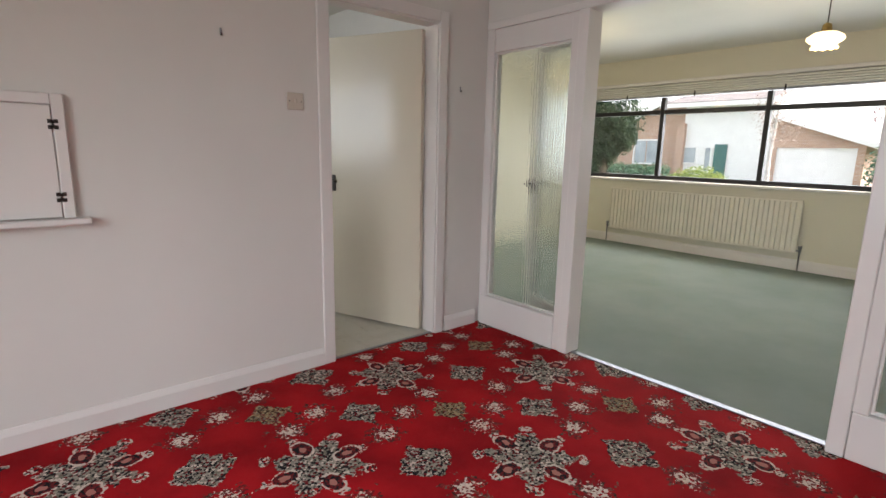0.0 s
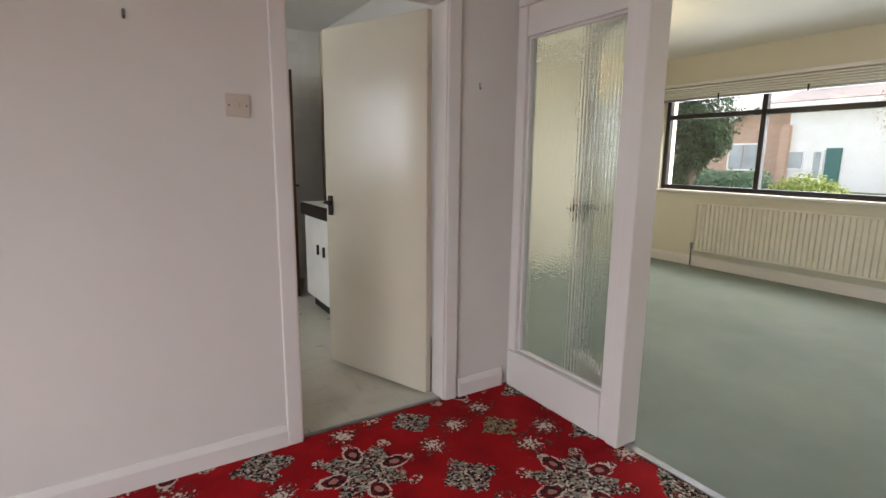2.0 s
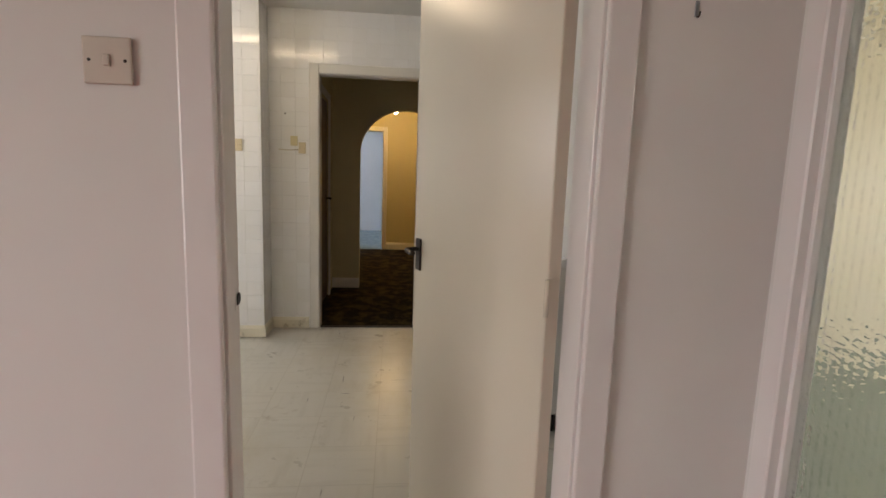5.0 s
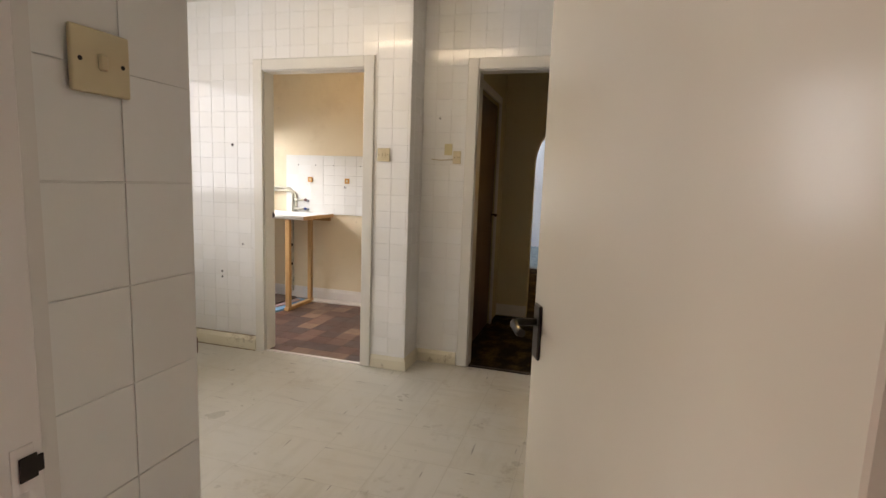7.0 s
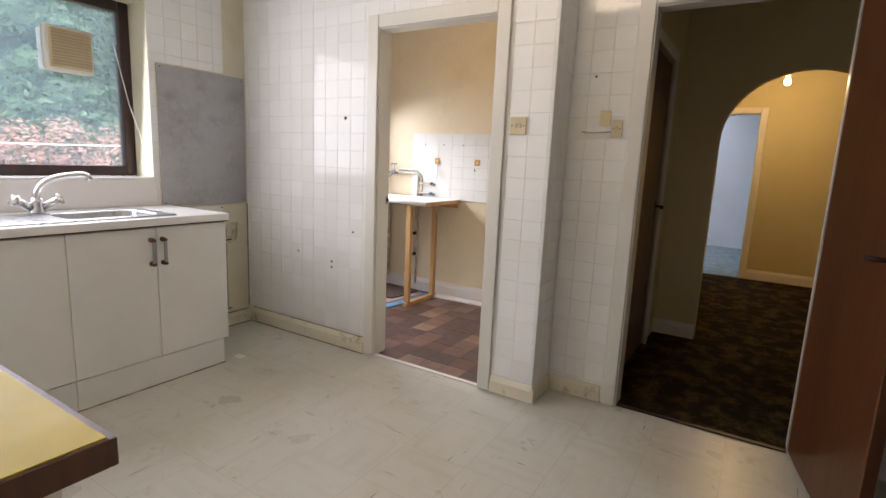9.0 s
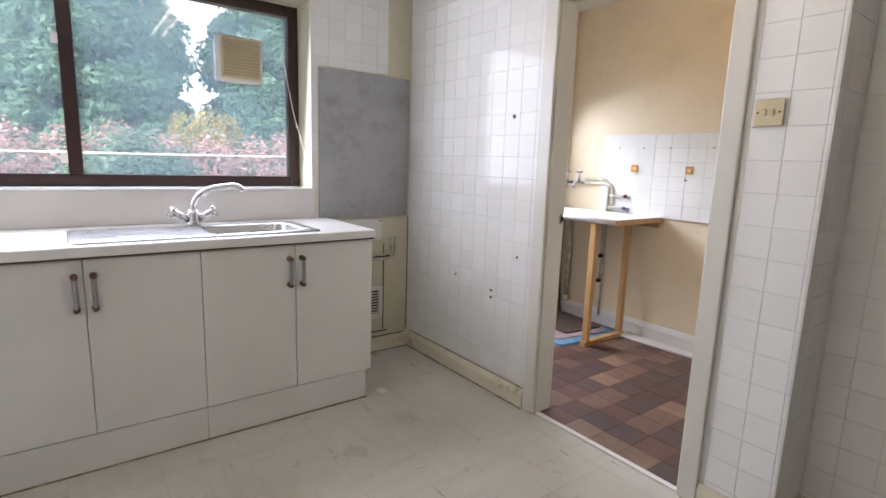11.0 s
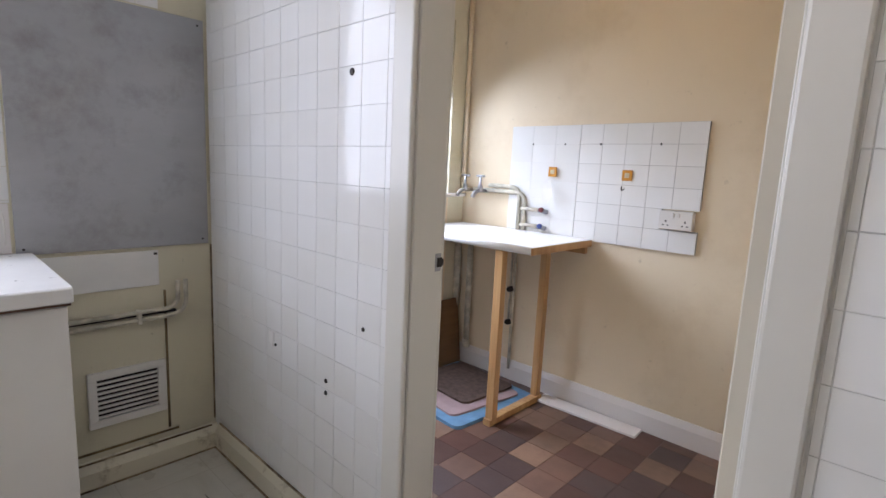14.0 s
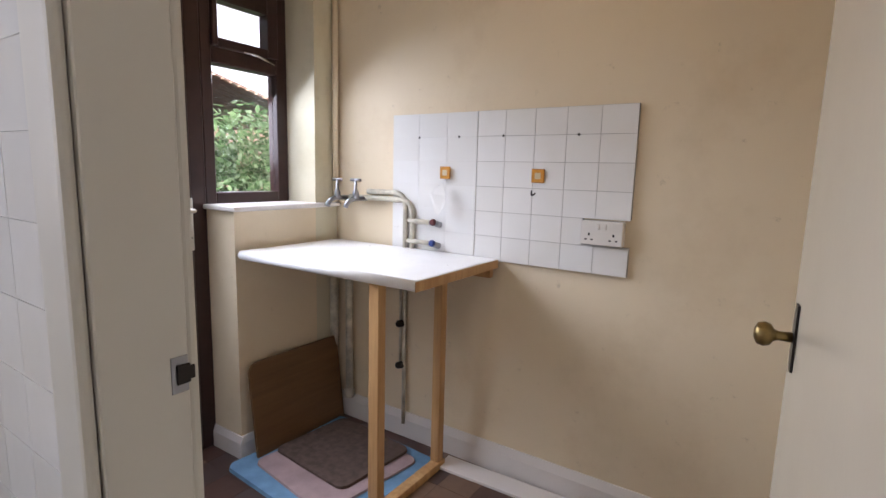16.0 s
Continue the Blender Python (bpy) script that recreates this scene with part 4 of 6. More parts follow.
def window_fan():
    root = thing("extractor_fan", "cream plastic extractor fan set in the window pane", "fan")
    x, y, z, h = XW - 0.205, 1.83, 1.79, 0.125
    part("surround", boxes(((x, y - h, z - h), (x + 0.03, y + h, z + h)), bevel=0.018, segments=3), white_plastic, root)
    part("housing", boxes(((x + 0.03, y - h + 0.022, z - h + 0.02), (x + 0.058, y + h - 0.022, z + h - 0.014)), bevel=0.008, segments=2), cream_plastic, root)
    for i in range(12):
        zz = z - h + 0.034 + i * 0.0165
        bm = boxes(((x + 0.056, y - h + 0.026, zz), (x + 0.066, y + h - 0.026, zz + 0.0105)), bevel=0.001)
        part("slat", bm, beige_plastic, root)
    part("outer_cowl", boxes(((x - 0.09, y - h + 0.01, z - h + 0.01), (x - 0.06, y + h - 0.01, z + h - 0.01)), bevel=0.012), white_plastic, root)
    part("sleeve", lathe(bmesh.new(), [(0.09, 0), (0.09, 0.09)], 20, (x - 0.08, y, z), Matrix.Rotation(radians(90), 4, "Y")), white_plastic, root)
    return root


window_fan()
cord = thing("fan_cord", "thin white cord slanting down to the window sill", "cord")
part("cord", tube(bmesh.new(), [(XW - 0.16, 2.06, 1.86), (XW - 0.12, 2.11, 1.52), (XW - 0.03, 2.165, 1.20), (XW + 0.016, 2.19, 1.02), (XW + 0.01, 2.19, 0.94)], 0.003, 6), white_plastic, cord)
hang = thing("hanging_pull", "white pull hanging in the window", "cord")
part("pull", tube(bmesh.new(), [(XW - 0.15, 1.36, 2.12), (XW - 0.15, 1.36, 1.98)], 0.008, 8), white_plastic, hang)

XF = -3.56  # face of the cabinet doors


def bow_handle(parent, y, z, x):
    bm = bmesh.new()
    tube(bm, [(x, y, z), (x + 0.02, y, z)] + arc((x + 0.022, y, z), (x + 0.032, y, z), (x + 0.032, y, z - 0.012)) + [(x + 0.032, y, z - 0.113)] + arc((x + 0.032, y, z - 0.113), (x + 0.032, y, z - 0.125), (x + 0.022, y, z - 0.125)) + [(x, y, z - 0.125)], 0.0085, 10)
    h = part("handle", bm, dull_chrome, parent, "grey metal bow handle")
    for zz in (z, z - 0.125):
        part("rosette", lathe(bmesh.new(), [(0.013, 0), (0.013, 0.007), (0.012, 0.022), (0.010, 0.036), (0.006, 0.043)], 12, (x, y, zz), Matrix.Rotation(radians(90), 4, "Y")), brown_edge, h, "dark brown end boss")


def sink_unit(y0, y1):
    root = thing("base_cabinet", "white double-door base cabinet with bow handles under the sink top", "cabinet", "sink cabinets")
    part("body", boxes(((XW + 0.05, y0 + 0.001, 0.15), (XF - 0.02, y1 - 0.001, 0.865)), bevel=0.001), unit_white, root)
    part("plinth", boxes(((XW + 0.08, y0 + 0.001, 0.0), (XF - 0.006, y1 - (0.03 if y1 > 2 else 0.001), 0.15))), unit_white, root)
    mid = (y0 + y1) / 2
    for a, b, hy in ((y0 + 0.0008, mid - 0.0015, mid - 0.03), (mid + 0.0015, y1 - 0.0008, mid + 0.03)):
        d = part("door", boxes(((XF - 0.018, a, 0.155), (XF, b, 0.858)), bevel=0.002), unit_white, root)
        bow_handle(d, hy, 0.795, XF)


sink_unit(1.4285, 2.245)
sink_unit(0.613, 1.428)


def sink_top():
    root = thing("worktop", "white laminate worktop with an inset steel sink", "worktop")
    z0, z1 = 0.868, 0.908
    x0, x1, y0, y1 = XW + 0.002, XF + 0.006, 0.6, 2.256
    bx0, bx1, by0, by1 = -3.96, -3.655, 1.49, 1.93
    bm = slab_mesh((x0, bx0, bx1, x1), (y0, by0, by1, y1), z0, z1, [(1, 1)])
    part("top", bm, laminate, root)
    part("front_edge", boxes(((x1, y0, z0), (x1 + 0.012, y1, z1)), bevel=0.005, segments=3), laminate, root)
    # Brown strip puts the shadow below the worktop's overhang into colour.
    part("seam", boxes(((XF - 0.016, y0 + 0.02, z0 - 0.006), (x1 + 0.008, y1 - 0.006, z0))), brown_edge, root, "dark strip that paints the shadow under the worktop")


sink_top()


def sink():
    root = thing("sink", "stainless steel inset sink with bowl and drainer", "sink")
    z = 0.9085
    x0, x1, y0, y1 = -4.02, -3.60, 0.98, 1.99
    bx0, bx1, by0, by1 = -3.955, -3.66, 1.495, 1.925
    bm = bmesh.new()

    def rounded(ax, bx, ay, by, r, zz, n=5):
        pts = []
        for cx, cy, a0 in ((bx - r, by - r, 0), (ax + r, by - r, 90), (ax + r, ay + r, 180), (bx - r, ay + r, 270)):
            for i in range(n + 1):
                t = radians(a0 + 90 * i / n)
                pts.append(bm.verts.new((cx + r * math.cos(t), cy + r * math.sin(t), zz)))
        return pts

    outer0, outer1 = rounded(x0, x1, y0, y1, 0.03, z), rounded(x0 + 0.004, x1 - 0.004, y0 + 0.004, y1 - 0.004, 0.03, z + 0.006)
    rim, lip = rounded(bx0, bx1, by0, by1, 0.06, z + 0.006), rounded(bx0 + 0.008, bx1 - 0.008, by0 + 0.008, by1 - 0.008, 0.055, z - 0.002)
    low, floor = rounded(bx0 + 0.016, bx1 - 0.016, by0 + 0.016, by1 - 0.016, 0.05, z - 0.14), rounded(bx0 + 0.05, bx1 - 0.05, by0 + 0.05, by1 - 0.05, 0.04, z - 0.155)
    for p, q in zip((outer0, outer1, rim, lip, low), (outer1, rim, lip, low, floor)):
        for i in range(len(p)):
            bm.faces.new((p[i], p[(i + 1) % len(p)], q[(i + 1) % len(p)], q[i])).smooth = True
    bm.faces.new(floor)
    part("bowl", bm, steel, root)
    for i in range(5):
        x = -3.90 + i * 0.045
        part("drainer_rib", boxes(((x, 1.04, z + 0.005), (x + 0.016, 1.43, z + 0.007)), bevel=0.0015), steel, root)
    part("waste", lathe(bmesh.new(), [(0.035, 0), (0.035, 0.003), (0.02, 0.004)], 18, (-3.81, 1.71, z - 0.154)), dark_metal, root)


sink()


def mixer_tap():
    root = thing("mixer_tap", "chrome mixer tap with a swan-neck spout and cross heads", "tap")
    x, y, z = -3.99, 1.485, 0.914
    part("base", lathe(bmesh.new(), [(0.036, 0), (0.034, 0.012), (0.026, 0.03), (0.028, 0.055), (0.022, 0.078)], 20, (x, y, z)), chrome, root)
    s = Vector((0.36, 0.93, 0)).normalized()
    p = Vector((x, y, z + 0.07))
    pts = [p] + arc(p + Vector((0, 0, 0.015)), p + Vector((0, 0, 0.095)) + s * 0.012, p + s * 0.11 + Vector((0, 0, 0.118)), 8) + [p + s * 0.18 + Vector((0, 0, 0.128))] + arc(p + s * 0.19 + Vector((0, 0, 0.128)), p + s * 0.225 + Vector((0, 0, 0.128)), p + s * 0.228 + Vector((0, 0, 0.10)), 4)
    part("spout", tube(bmesh.new(), pts, 0.0155, 12), chrome, root)
    for sy in (-1, 1):
        q = Vector((x, y + sy * 0.02, z + 0.03))
        e = q + Vector((0.012, sy * 0.065, 0.035))
        arm = part("valve", tube(bmesh.new(), [q, q + (e - q) * 0.6, e], 0.0185, 12), chrome, root)
        d = (e - q).normalized()
        u = d.orthogonal().normalized()
        w = d.cross(u)
        bm = bmesh.new()
        for v in (u, w):
            tube(bm, [e + d * 0.012 - v * 0.03, e + d * 0.012 + v * 0.03], 0.009, 8)
        tube(bm, [e - d * 0.004, e + d * 0.024], 0.016, 12)
        part("cross_head", bm, chrome, arm)


mixer_tap()

panel = thing("metal_sheet", "bare grey metal sheet fixed to the wall", "panel")
part("sheet", boxes(((XW + 0.001, 2.215, 0.90), (XW + 0.012, YU - 0.018, 1.782)), bevel=0.001), sheet_metal, panel)
for y, z in ((2.235, 0.92), (2.235, 1.765), (YU - 0.04, 0.92), (YU - 0.04, 1.76)):
    part("screw", lathe(bmesh.new(), [(0.005, 0), (0.004, 0.002)], 8, (XW + 0.011, y, z), Matrix.Rotation(radians(90), 4, "Y")), dark_metal, panel)

wb = thing("wall_board", "white board patch screwed to the cream wall", "board")
part("board", boxes(((XW + 0.001, 2.27, 0.745), (XW + 0.008, 2.645, 0.885)), bevel=0.001), paper, wb)
part("screw", boxes(((XW + 0.008, 2.628, 0.868), (XW + 0.012, 2.64, 0.876))), dark_metal, wb)
pipes = thing("pipe_run", "stained twin pipes clipped along the wall", "pipe")
for dz in (0, 0.03):
    pts = [(XW + 0.03, 2.2, 0.615 + dz), (XW + 0.03, 2.64, 0.62 + dz)] + arc((XW + 0.03, 2.66, 0.62 + dz), (XW + 0.03, 2.735 - dz, 0.62 + dz), (XW + 0.03, 2.735 - dz, 0.68 + dz)) + [(XW + 0.03, 2.735 - dz, 0.76)]
    part("pipe", tube(bmesh.new(), pts, 0.009, 8), pipe_paint, pipes)
# Black strip paints the shadow between the pipes along with their grime.
part("dirt_line", boxes(((XW + 0.001, 2.2, 0.631), (XW + 0.022, 2.70, 0.638))), black_gap, pipes, "black strip for the grime and shadow between the pipes")
part("clip", boxes(((XW + 0.001, 2.555, 0.604), (XW + 0.041, 2.57, 0.656)), bevel=0.002), pipe_paint, pipes)
gas = thing("pipe_outlet", "stubby brass gas outlet beside the cabinet", "pipe")
part("stub", tube(bmesh.new(), [(XW + 0.002, 2.30, 0.77), (XW + 0.05, 2.30, 0.77), (XW + 0.06, 2.30, 0.73)], 0.012, 10), brass, gas)


def air_vent():
    root = thing("air_vent", "cream louvred air vent low on the wall", "vent")
    y0, y1, z0, z1 = 2.385, 2.655, 0.215, 0.435
    x = XW + 0.001
    for p, q in (((x, y0, z0), (x + 0.014, y1, z0 + 0.03)), ((x, y0, z1 - 0.03), (x + 0.014, y1, z1)), ((x, y0, z0 + 0.03), (x + 0.014, y0 + 0.03, z1 - 0.03)), ((x, y1 - 0.03, z0 + 0.03), (x + 0.014, y1, z1 - 0.03))):
        part("frame", boxes((p, q), bevel=0.002), white_plastic, root)
    part("backing", boxes(((x, y0 + 0.03, z0 + 0.03), (x + 0.003, y1 - 0.03, z1 - 0.03))), black_gap, root)
    for i in range(8):
        zz = z0 + 0.036 + i * 0.0192
        part("slat", boxes(((x + 0.003, y0 + 0.03, zz), (x + 0.013, y1 - 0.03, zz + 0.0075)), bevel=0.001), white_plastic, root)


air_vent()
grime = plain("seam_grime", (0.26, 0.19, 0.09), 0.8, drift=0.6, scale=14)
for seam in (((XW + 0.0008, 2.66, 0.13), (XW + 0.004, 2.669, 0.72)), ((XW + 0.0008, 2.27, 0.112), (XW + 0.004, 2.70, 0.121))):
    structure("trim_seam", boxes(seam), grime, "painted seam of boxing", "trim")

scrap = thing("paper_scrap", "small torn scrap of white paper on the floor", "paper")
part("scrap", boxes(((-3.60, 2.30, -0.004), (-3.545, 2.345, 0.002)), bevel=0.001), paper, scrap)


def yellow_counter():
    """The counter against the dining room wall."""
    root = thing("base_cabinet", "white base cabinet with a dark handle beside the doorway", "cabinet")
    x0, x1 = -2.62, -1.62
    part("body", boxes(((x0, 0.115, 0.12), (x1, 0.64, 0.862)), bevel=0.001), unit_white, root)
    part("plinth", boxes(((x0 + 0.01, 0.13, 0.0), (x1 - 0.02, 0.60, 0.12))), brown_edge, root)
    for a, b, h in ((x0, (x0 + x1) / 2, x0 + 0.05), ((x0 + x1) / 2, x1, x1 - 0.03)):
        d = part("door", boxes(((a + 0.002, 0.64, 0.13), (b - 0.002, 0.658, 0.855)), bevel=0.002), unit_white, root)
        part("handle", boxes(((h - 0.008, 0.658, 0.68), (h + 0.008, 0.678, 0.78)), bevel=0.004), dark_metal, d)
    top = thing("worktop", "yellow laminate worktop with a dark wood-effect edge", "worktop")
    part("top", slab_mesh((x0 - 0.02, x1 - 0.002, x1 + 0.05), (0.115, 0.465, 0.69), 0.866, 0.902, [(1, 0)]), yellow_laminate, top)
    part("edging", boxes(((x0 - 0.02, 0.69, 0.862), (x1 + 0.056, 0.70, 0.9)), bevel=0.001), brown_edge, top)
    part("edging", boxes(((x1 + 0.05, 0.465, 0.862), (x1 + 0.056, 0.69, 0.9)), bevel=0.001), brown_edge, top)


yellow_counter()


def side_cabinet():
    root = thing("base_cabinet", "white base cabinet with a dark worktop by the kitchen side wall", "cabinet")
    part("body", boxes(((-0.49, 1.3, 0.10), (-0.003, 2.12, 0.86)), bevel=0.001), unit_white, root)
    part("plinth", boxes(((-0.45, 1.32, 0.0), (-0.02, 2.10, 0.10))), black_gap, root)
    for a, b, h in ((1.302, 1.708, 1.64), (1.712, 2.118, 1.78)):
        d = part("door", boxes(((-0.508, a, 0.11), (-0.49, b, 0.855)), bevel=0.002), unit_white, root)
        part("handle", boxes(((-0.526, h - 0.01, 0.50), (-0.508, h + 0.01, 0.58)), bevel=0.003), dark_metal, d)
    part("worktop", boxes(((-0.53, 1.28, 0.862), (-0.003, 2.14, 0.90)), bevel=0.002), laminate, root)
    part("edging", boxes(((-0.536, 1.28, 0.80), (-0.53, 2.14, 0.90)), bevel=0.001), dark_metal, root)


side_cabinet()

# tiled return wall beside the dining room door
wall("wall_return", (-1.60, 0.11, 0), (-1.345, 0.457, H), [], grout, "short tiled return wall beside the doorway")


# ---- utility room ----
def back_door_frame():
    root = thing("back_door", "dark brown back door with a handle plate and side window", "door", kind="")
    x0, x1 = XW - 0.26, XW - 0.19
    part("frame_post", boxes(((x0, 3.02, 0), (x1, 3.07, 2.12)), bevel=0.004), brown_upvc, root)
    part("frame_post", boxes(((x0, 3.80, 0), (x1, 3.87, 2.12)), bevel=0.004), brown_upvc, root)
    part("frame_head", boxes(((x0, 3.07, 2.07), (x1, 3.80, 2.12)), bevel=0.004), brown_upvc, root)
    leaf = part("leaf_stile", boxes(((x0 + 0.01, 3.66, 0.02), (x1 + 0.012, 3.80, 2.07)), bevel=0.006), brown_upvc, root)
    part("leaf_stile", boxes(((x0 + 0.01, 3.07, 0.02), (x1 + 0.012, 3.19, 2.07)), bevel=0.006), brown_upvc, root)
    part("leaf_panel", boxes(((x0 + 0.01, 3.19, 0.02), (x1 + 0.006, 3.66, 1.0)), bevel=0.004), brown_upvc, root)
    part("leaf_rail", boxes(((x0 + 0.01, 3.19, 1.95), (x1 + 0.012, 3.66, 2.07)), bevel=0.004), brown_upvc, root)
    g = part("pane", boxes(((x0 + 0.03, 3.19, 1.0), (x0 + 0.038, 3.66, 1.95))), window_glass, root)
    g.visible_shadow = False
    plate = part("handle_plate", boxes(((x1 + 0.012, 3.762, 0.915), (x1 + 0.02, 3.797, 1.135)), bevel=0.003), white_plastic, leaf, "white lever handle and lock plate")
    bm = tube(bmesh.new(), [(x1 + 0.02, 3.78, 1.085), (x1 + 0.055, 3.78, 1.085)] + arc((x1 + 0.055, 3.78, 1.085), (x1 + 0.065, 3.78, 1.085), (x1 + 0.065, 3.762, 1.085)) + [(x1 + 0.065, 3.68, 1.085)], 0.009)
    part("lever", bm, white_plastic, leaf)
    part("keyhole", lathe(bmesh.new(), [(0.008, 0), (0.008, 0.002)], 10, (x1 + 0.0195, 3.78, 0.97), Matrix.Rotation(radians(90), 4, "Y")), dark_metal, leaf)


back_door_frame()


def side_window():
    root = thing("window_3", "brown-framed side window with a small top light", "window", kind="structure")
    x0, x1 = XW - 0.26, XW - 0.19
    y0, y1, z0, z1, zt = 3.87, 4.31, 1.10, 2.12, 1.735
    for p, q, n in (((x0, y0, z0), (x1, y0 + 0.05, z1), "window_frame"), ((x0, y1 - 0.06, z0), (x1, y1, z1), "window_frame"), ((x0, y0 + 0.05, z0), (x1, y1 - 0.06, z0 + 0.055), "window_frame"), ((x0, y0 + 0.05, z1 - 0.05), (x1, y1 - 0.06, z1), "window_frame"), ((x0, y0 + 0.05, zt - 0.035), (x1, y1 - 0.06, zt + 0.035), "transom")):
        part(n, boxes((p, q), bevel=0.004), brown_upvc, root)
    for p, q in (((y0 + 0.05, zt + 0.035), (y0 + 0.075, z1 - 0.05)), ((y1 - 0.115, zt + 0.035), (y1 - 0.06, z1 - 0.05))):
        part("casement", boxes(((x0 + 0.02, p[0], p[1]), (x1 + 0.016, q[0], q[1])), bevel=0.004), brown_upvc, root)
    part("casement", boxes(((x0 + 0.02, y0 + 0.075, zt + 0.03), (x1 + 0.016, y1 - 0.115, zt + 0.07)), bevel=0.004), brown_upvc, root)
    part("casement", boxes(((x0 + 0.02, y0 + 0.075, 1.955), (x1 + 0.016, y1 - 0.115, z1 - 0.05)), bevel=0.004), brown_upvc, root)
    for u, w in ((z0 + 0.055, zt - 0.035), (zt + 0.07, 1.955)):
        g = part("pane", boxes(((x0 + 0.03, y0 + 0.05, u), (x0 + 0.038, y1 - 0.06, w))), window_glass, root)
        g.visible_shadow = False
    part("stay", tube(bmesh.new(), [(x1 + 0.02, 4.06, zt + 0.03), (x1 + 0.035, 4.12, zt + 0.025), (x1 + 0.022, 4.22, zt + 0.005)], 0.006, 8), chrome, root)


side_window()
structure("wall_under_window", boxes(((XW - 0.28, 3.87, 0), (XW, 4.31, 1.085))), utility_paint, "half-height cream wall under the side window", "wall")
structure("sill_utility", boxes(((XW - 0.19, 3.85, 1.086), (XW + 0.03, 4.45, 1.108)), bevel=0.006, segments=2), white_gloss, "chipped white window board", "window sill")
skirting("baseboard_half_wall", (XW, 3.87), (XW, 4.432), (1, 0), 0.1, 0.016)
skirting("baseboard_half_wall_end", (XW - 0.19, 3.87), (XW + 0.016, 3.87), (0, -1), 0.1, 0.016)
corner_pipe = structure("trim_corner_pipe", tube(bmesh.new(), [(XW + 0.02, 4.425, 1.11), (XW + 0.02, 4.425, 2.5)], 0.014, 10), utility_paint, "painted pipe in the corner", "pipe")


def bench():
    root = thing("work_bench", "white laminate worktop on rough pine legs", "table")
    x0, x1, y0, y1, z0, z1 = XW + 0.02, -3.238, 3.868, 4.43, 0.888, 0.925
    part("top", boxes(((x0, y0 + 0.016, z0), (x1 - 0.003, y1, z1)), bevel=0.002), laminate, root)
    part("front_edge", tube(bmesh.new(), [(x0, y0 + 0.018, (z0 + z1) / 2), (x1 - 0.003, y0 + 0.018, (z0 + z1) / 2)], 0.0185, 12), laminate, root)
    part("raw_end", boxes(((x1 - 0.003, y0 + 0.004, z0 + 0.001), (x1, y1, z1 - 0.003))), pine, root, "raw chipboard end edge")
    part("leg", boxes(((-3.452, 3.89, 0.03), (-3.407, 3.93, z0)), bevel=0.002), pine, root, "planed pine leg")
    part("leg", boxes(((-3.46, 4.3, 0.03), (-3.42, 4.34, z0)), bevel=0.002), pine, root, "planed pine leg")
    part("foot_rail", boxes(((-3.457, 3.88, -0.003), (-3.412, 4.345, 0.032)), bevel=0.002), pine, root)
    part("batten", boxes(((x0, y1 - 0.03, z0 - 0.04), (x1 - 0.02, y1 - 0.002, z0)), bevel=0.002), pine, root)


bench()


board_joint = plain("board_joint", (0.50, 0.48, 0.45), 0.8, drift=0.3, scale=12)


def tile_boards():
    YB = 4.449
    out = []
    for x0, x1, label in ((-3.80, -3.362, "white tile-effect board behind the bench taps"), (-3.356, -2.735, "white tile-effect board with a notch round the socket")):
        root = thing("tile_board", label, "panel", "tile-effect boards")
        z0, z1 = 0.915, 1.515
        if x0 > -3.5:
            bm = boxes(((x0, YB - 0.012, z0), (x1, YB, 1.02)), ((x0, YB - 0.012, 1.02), (-2.902, YB, 1.12)), ((x0, YB - 0.012, 1.12), (x1, YB, z1)))
        else:
            bm = boxes(((x0, YB - 0.006, z0), (x1, YB, z1)))
        part("backing", bm, board_joint if x0 > -3.5 else grout, root)
        t = 0.012 if x0 > -3.5 else 0.006
        cols = 5 if x0 > -3.5 else 3
        w = (x1 - x0) / cols
        rows = 6
        h = (z1 - z0) / rows
        for i in range(cols):
            for j in range(rows):
                a, b, c, d = x0 + i * w, x0 + (i + 1) * w, z0 + j * h, z0 + (j + 1) * h
                if x0 > -3.5 and j == 1 and i == cols - 1:
                    continue
                if x0 > -3.5 and j == 1 and i == cols - 2:
                    b = -2.904
                g = 0.0009 if x0 > -3.5 else 0.0003
                part("tile", boxes(((a + g, YB - t - 0.002, c + g), (b - g, YB - t, d - g)), bevel=0.0003), tile_white, root)
        for x, z in ((-3.653, 1.415), (-3.449, 1.415)) if x0 < -3.5 else ((-3.241, 1.415), (-2.938, 1.415)):
            part("screw", lathe(bmesh.new(), [(0.0055, 0), (0.004, 0.002)], 8, (x, YB - t - 0.002, z), Matrix.Rotation(radians(90), 4, "X")), dark_metal, root)
        out.append(root)


tile_boards()


def orange_hook(x, z, label):
    root = thing("cup_hook", label, "hook", "orange hooks")
    part("pad", boxes(((x - 0.026, 4.427, z - 0.026), (x + 0.026, 4.4335, z + 0.026)), bevel=0.002), orange_plastic, root)
    part("print", boxes(((x - 0.012, 4.4255, z - 0.012), (x + 0.012, 4.4275, z + 0.012)), bevel=0.001), cream_plastic, root)
    part("curl", tube(bmesh.new(), arc((x - 0.006, 4.425, z - 0.065), (x - 0.02, 4.41, z - 0.085), (x - 0.012, 4.405, z - 0.055)), 0.0028, 6), dark_metal, root)


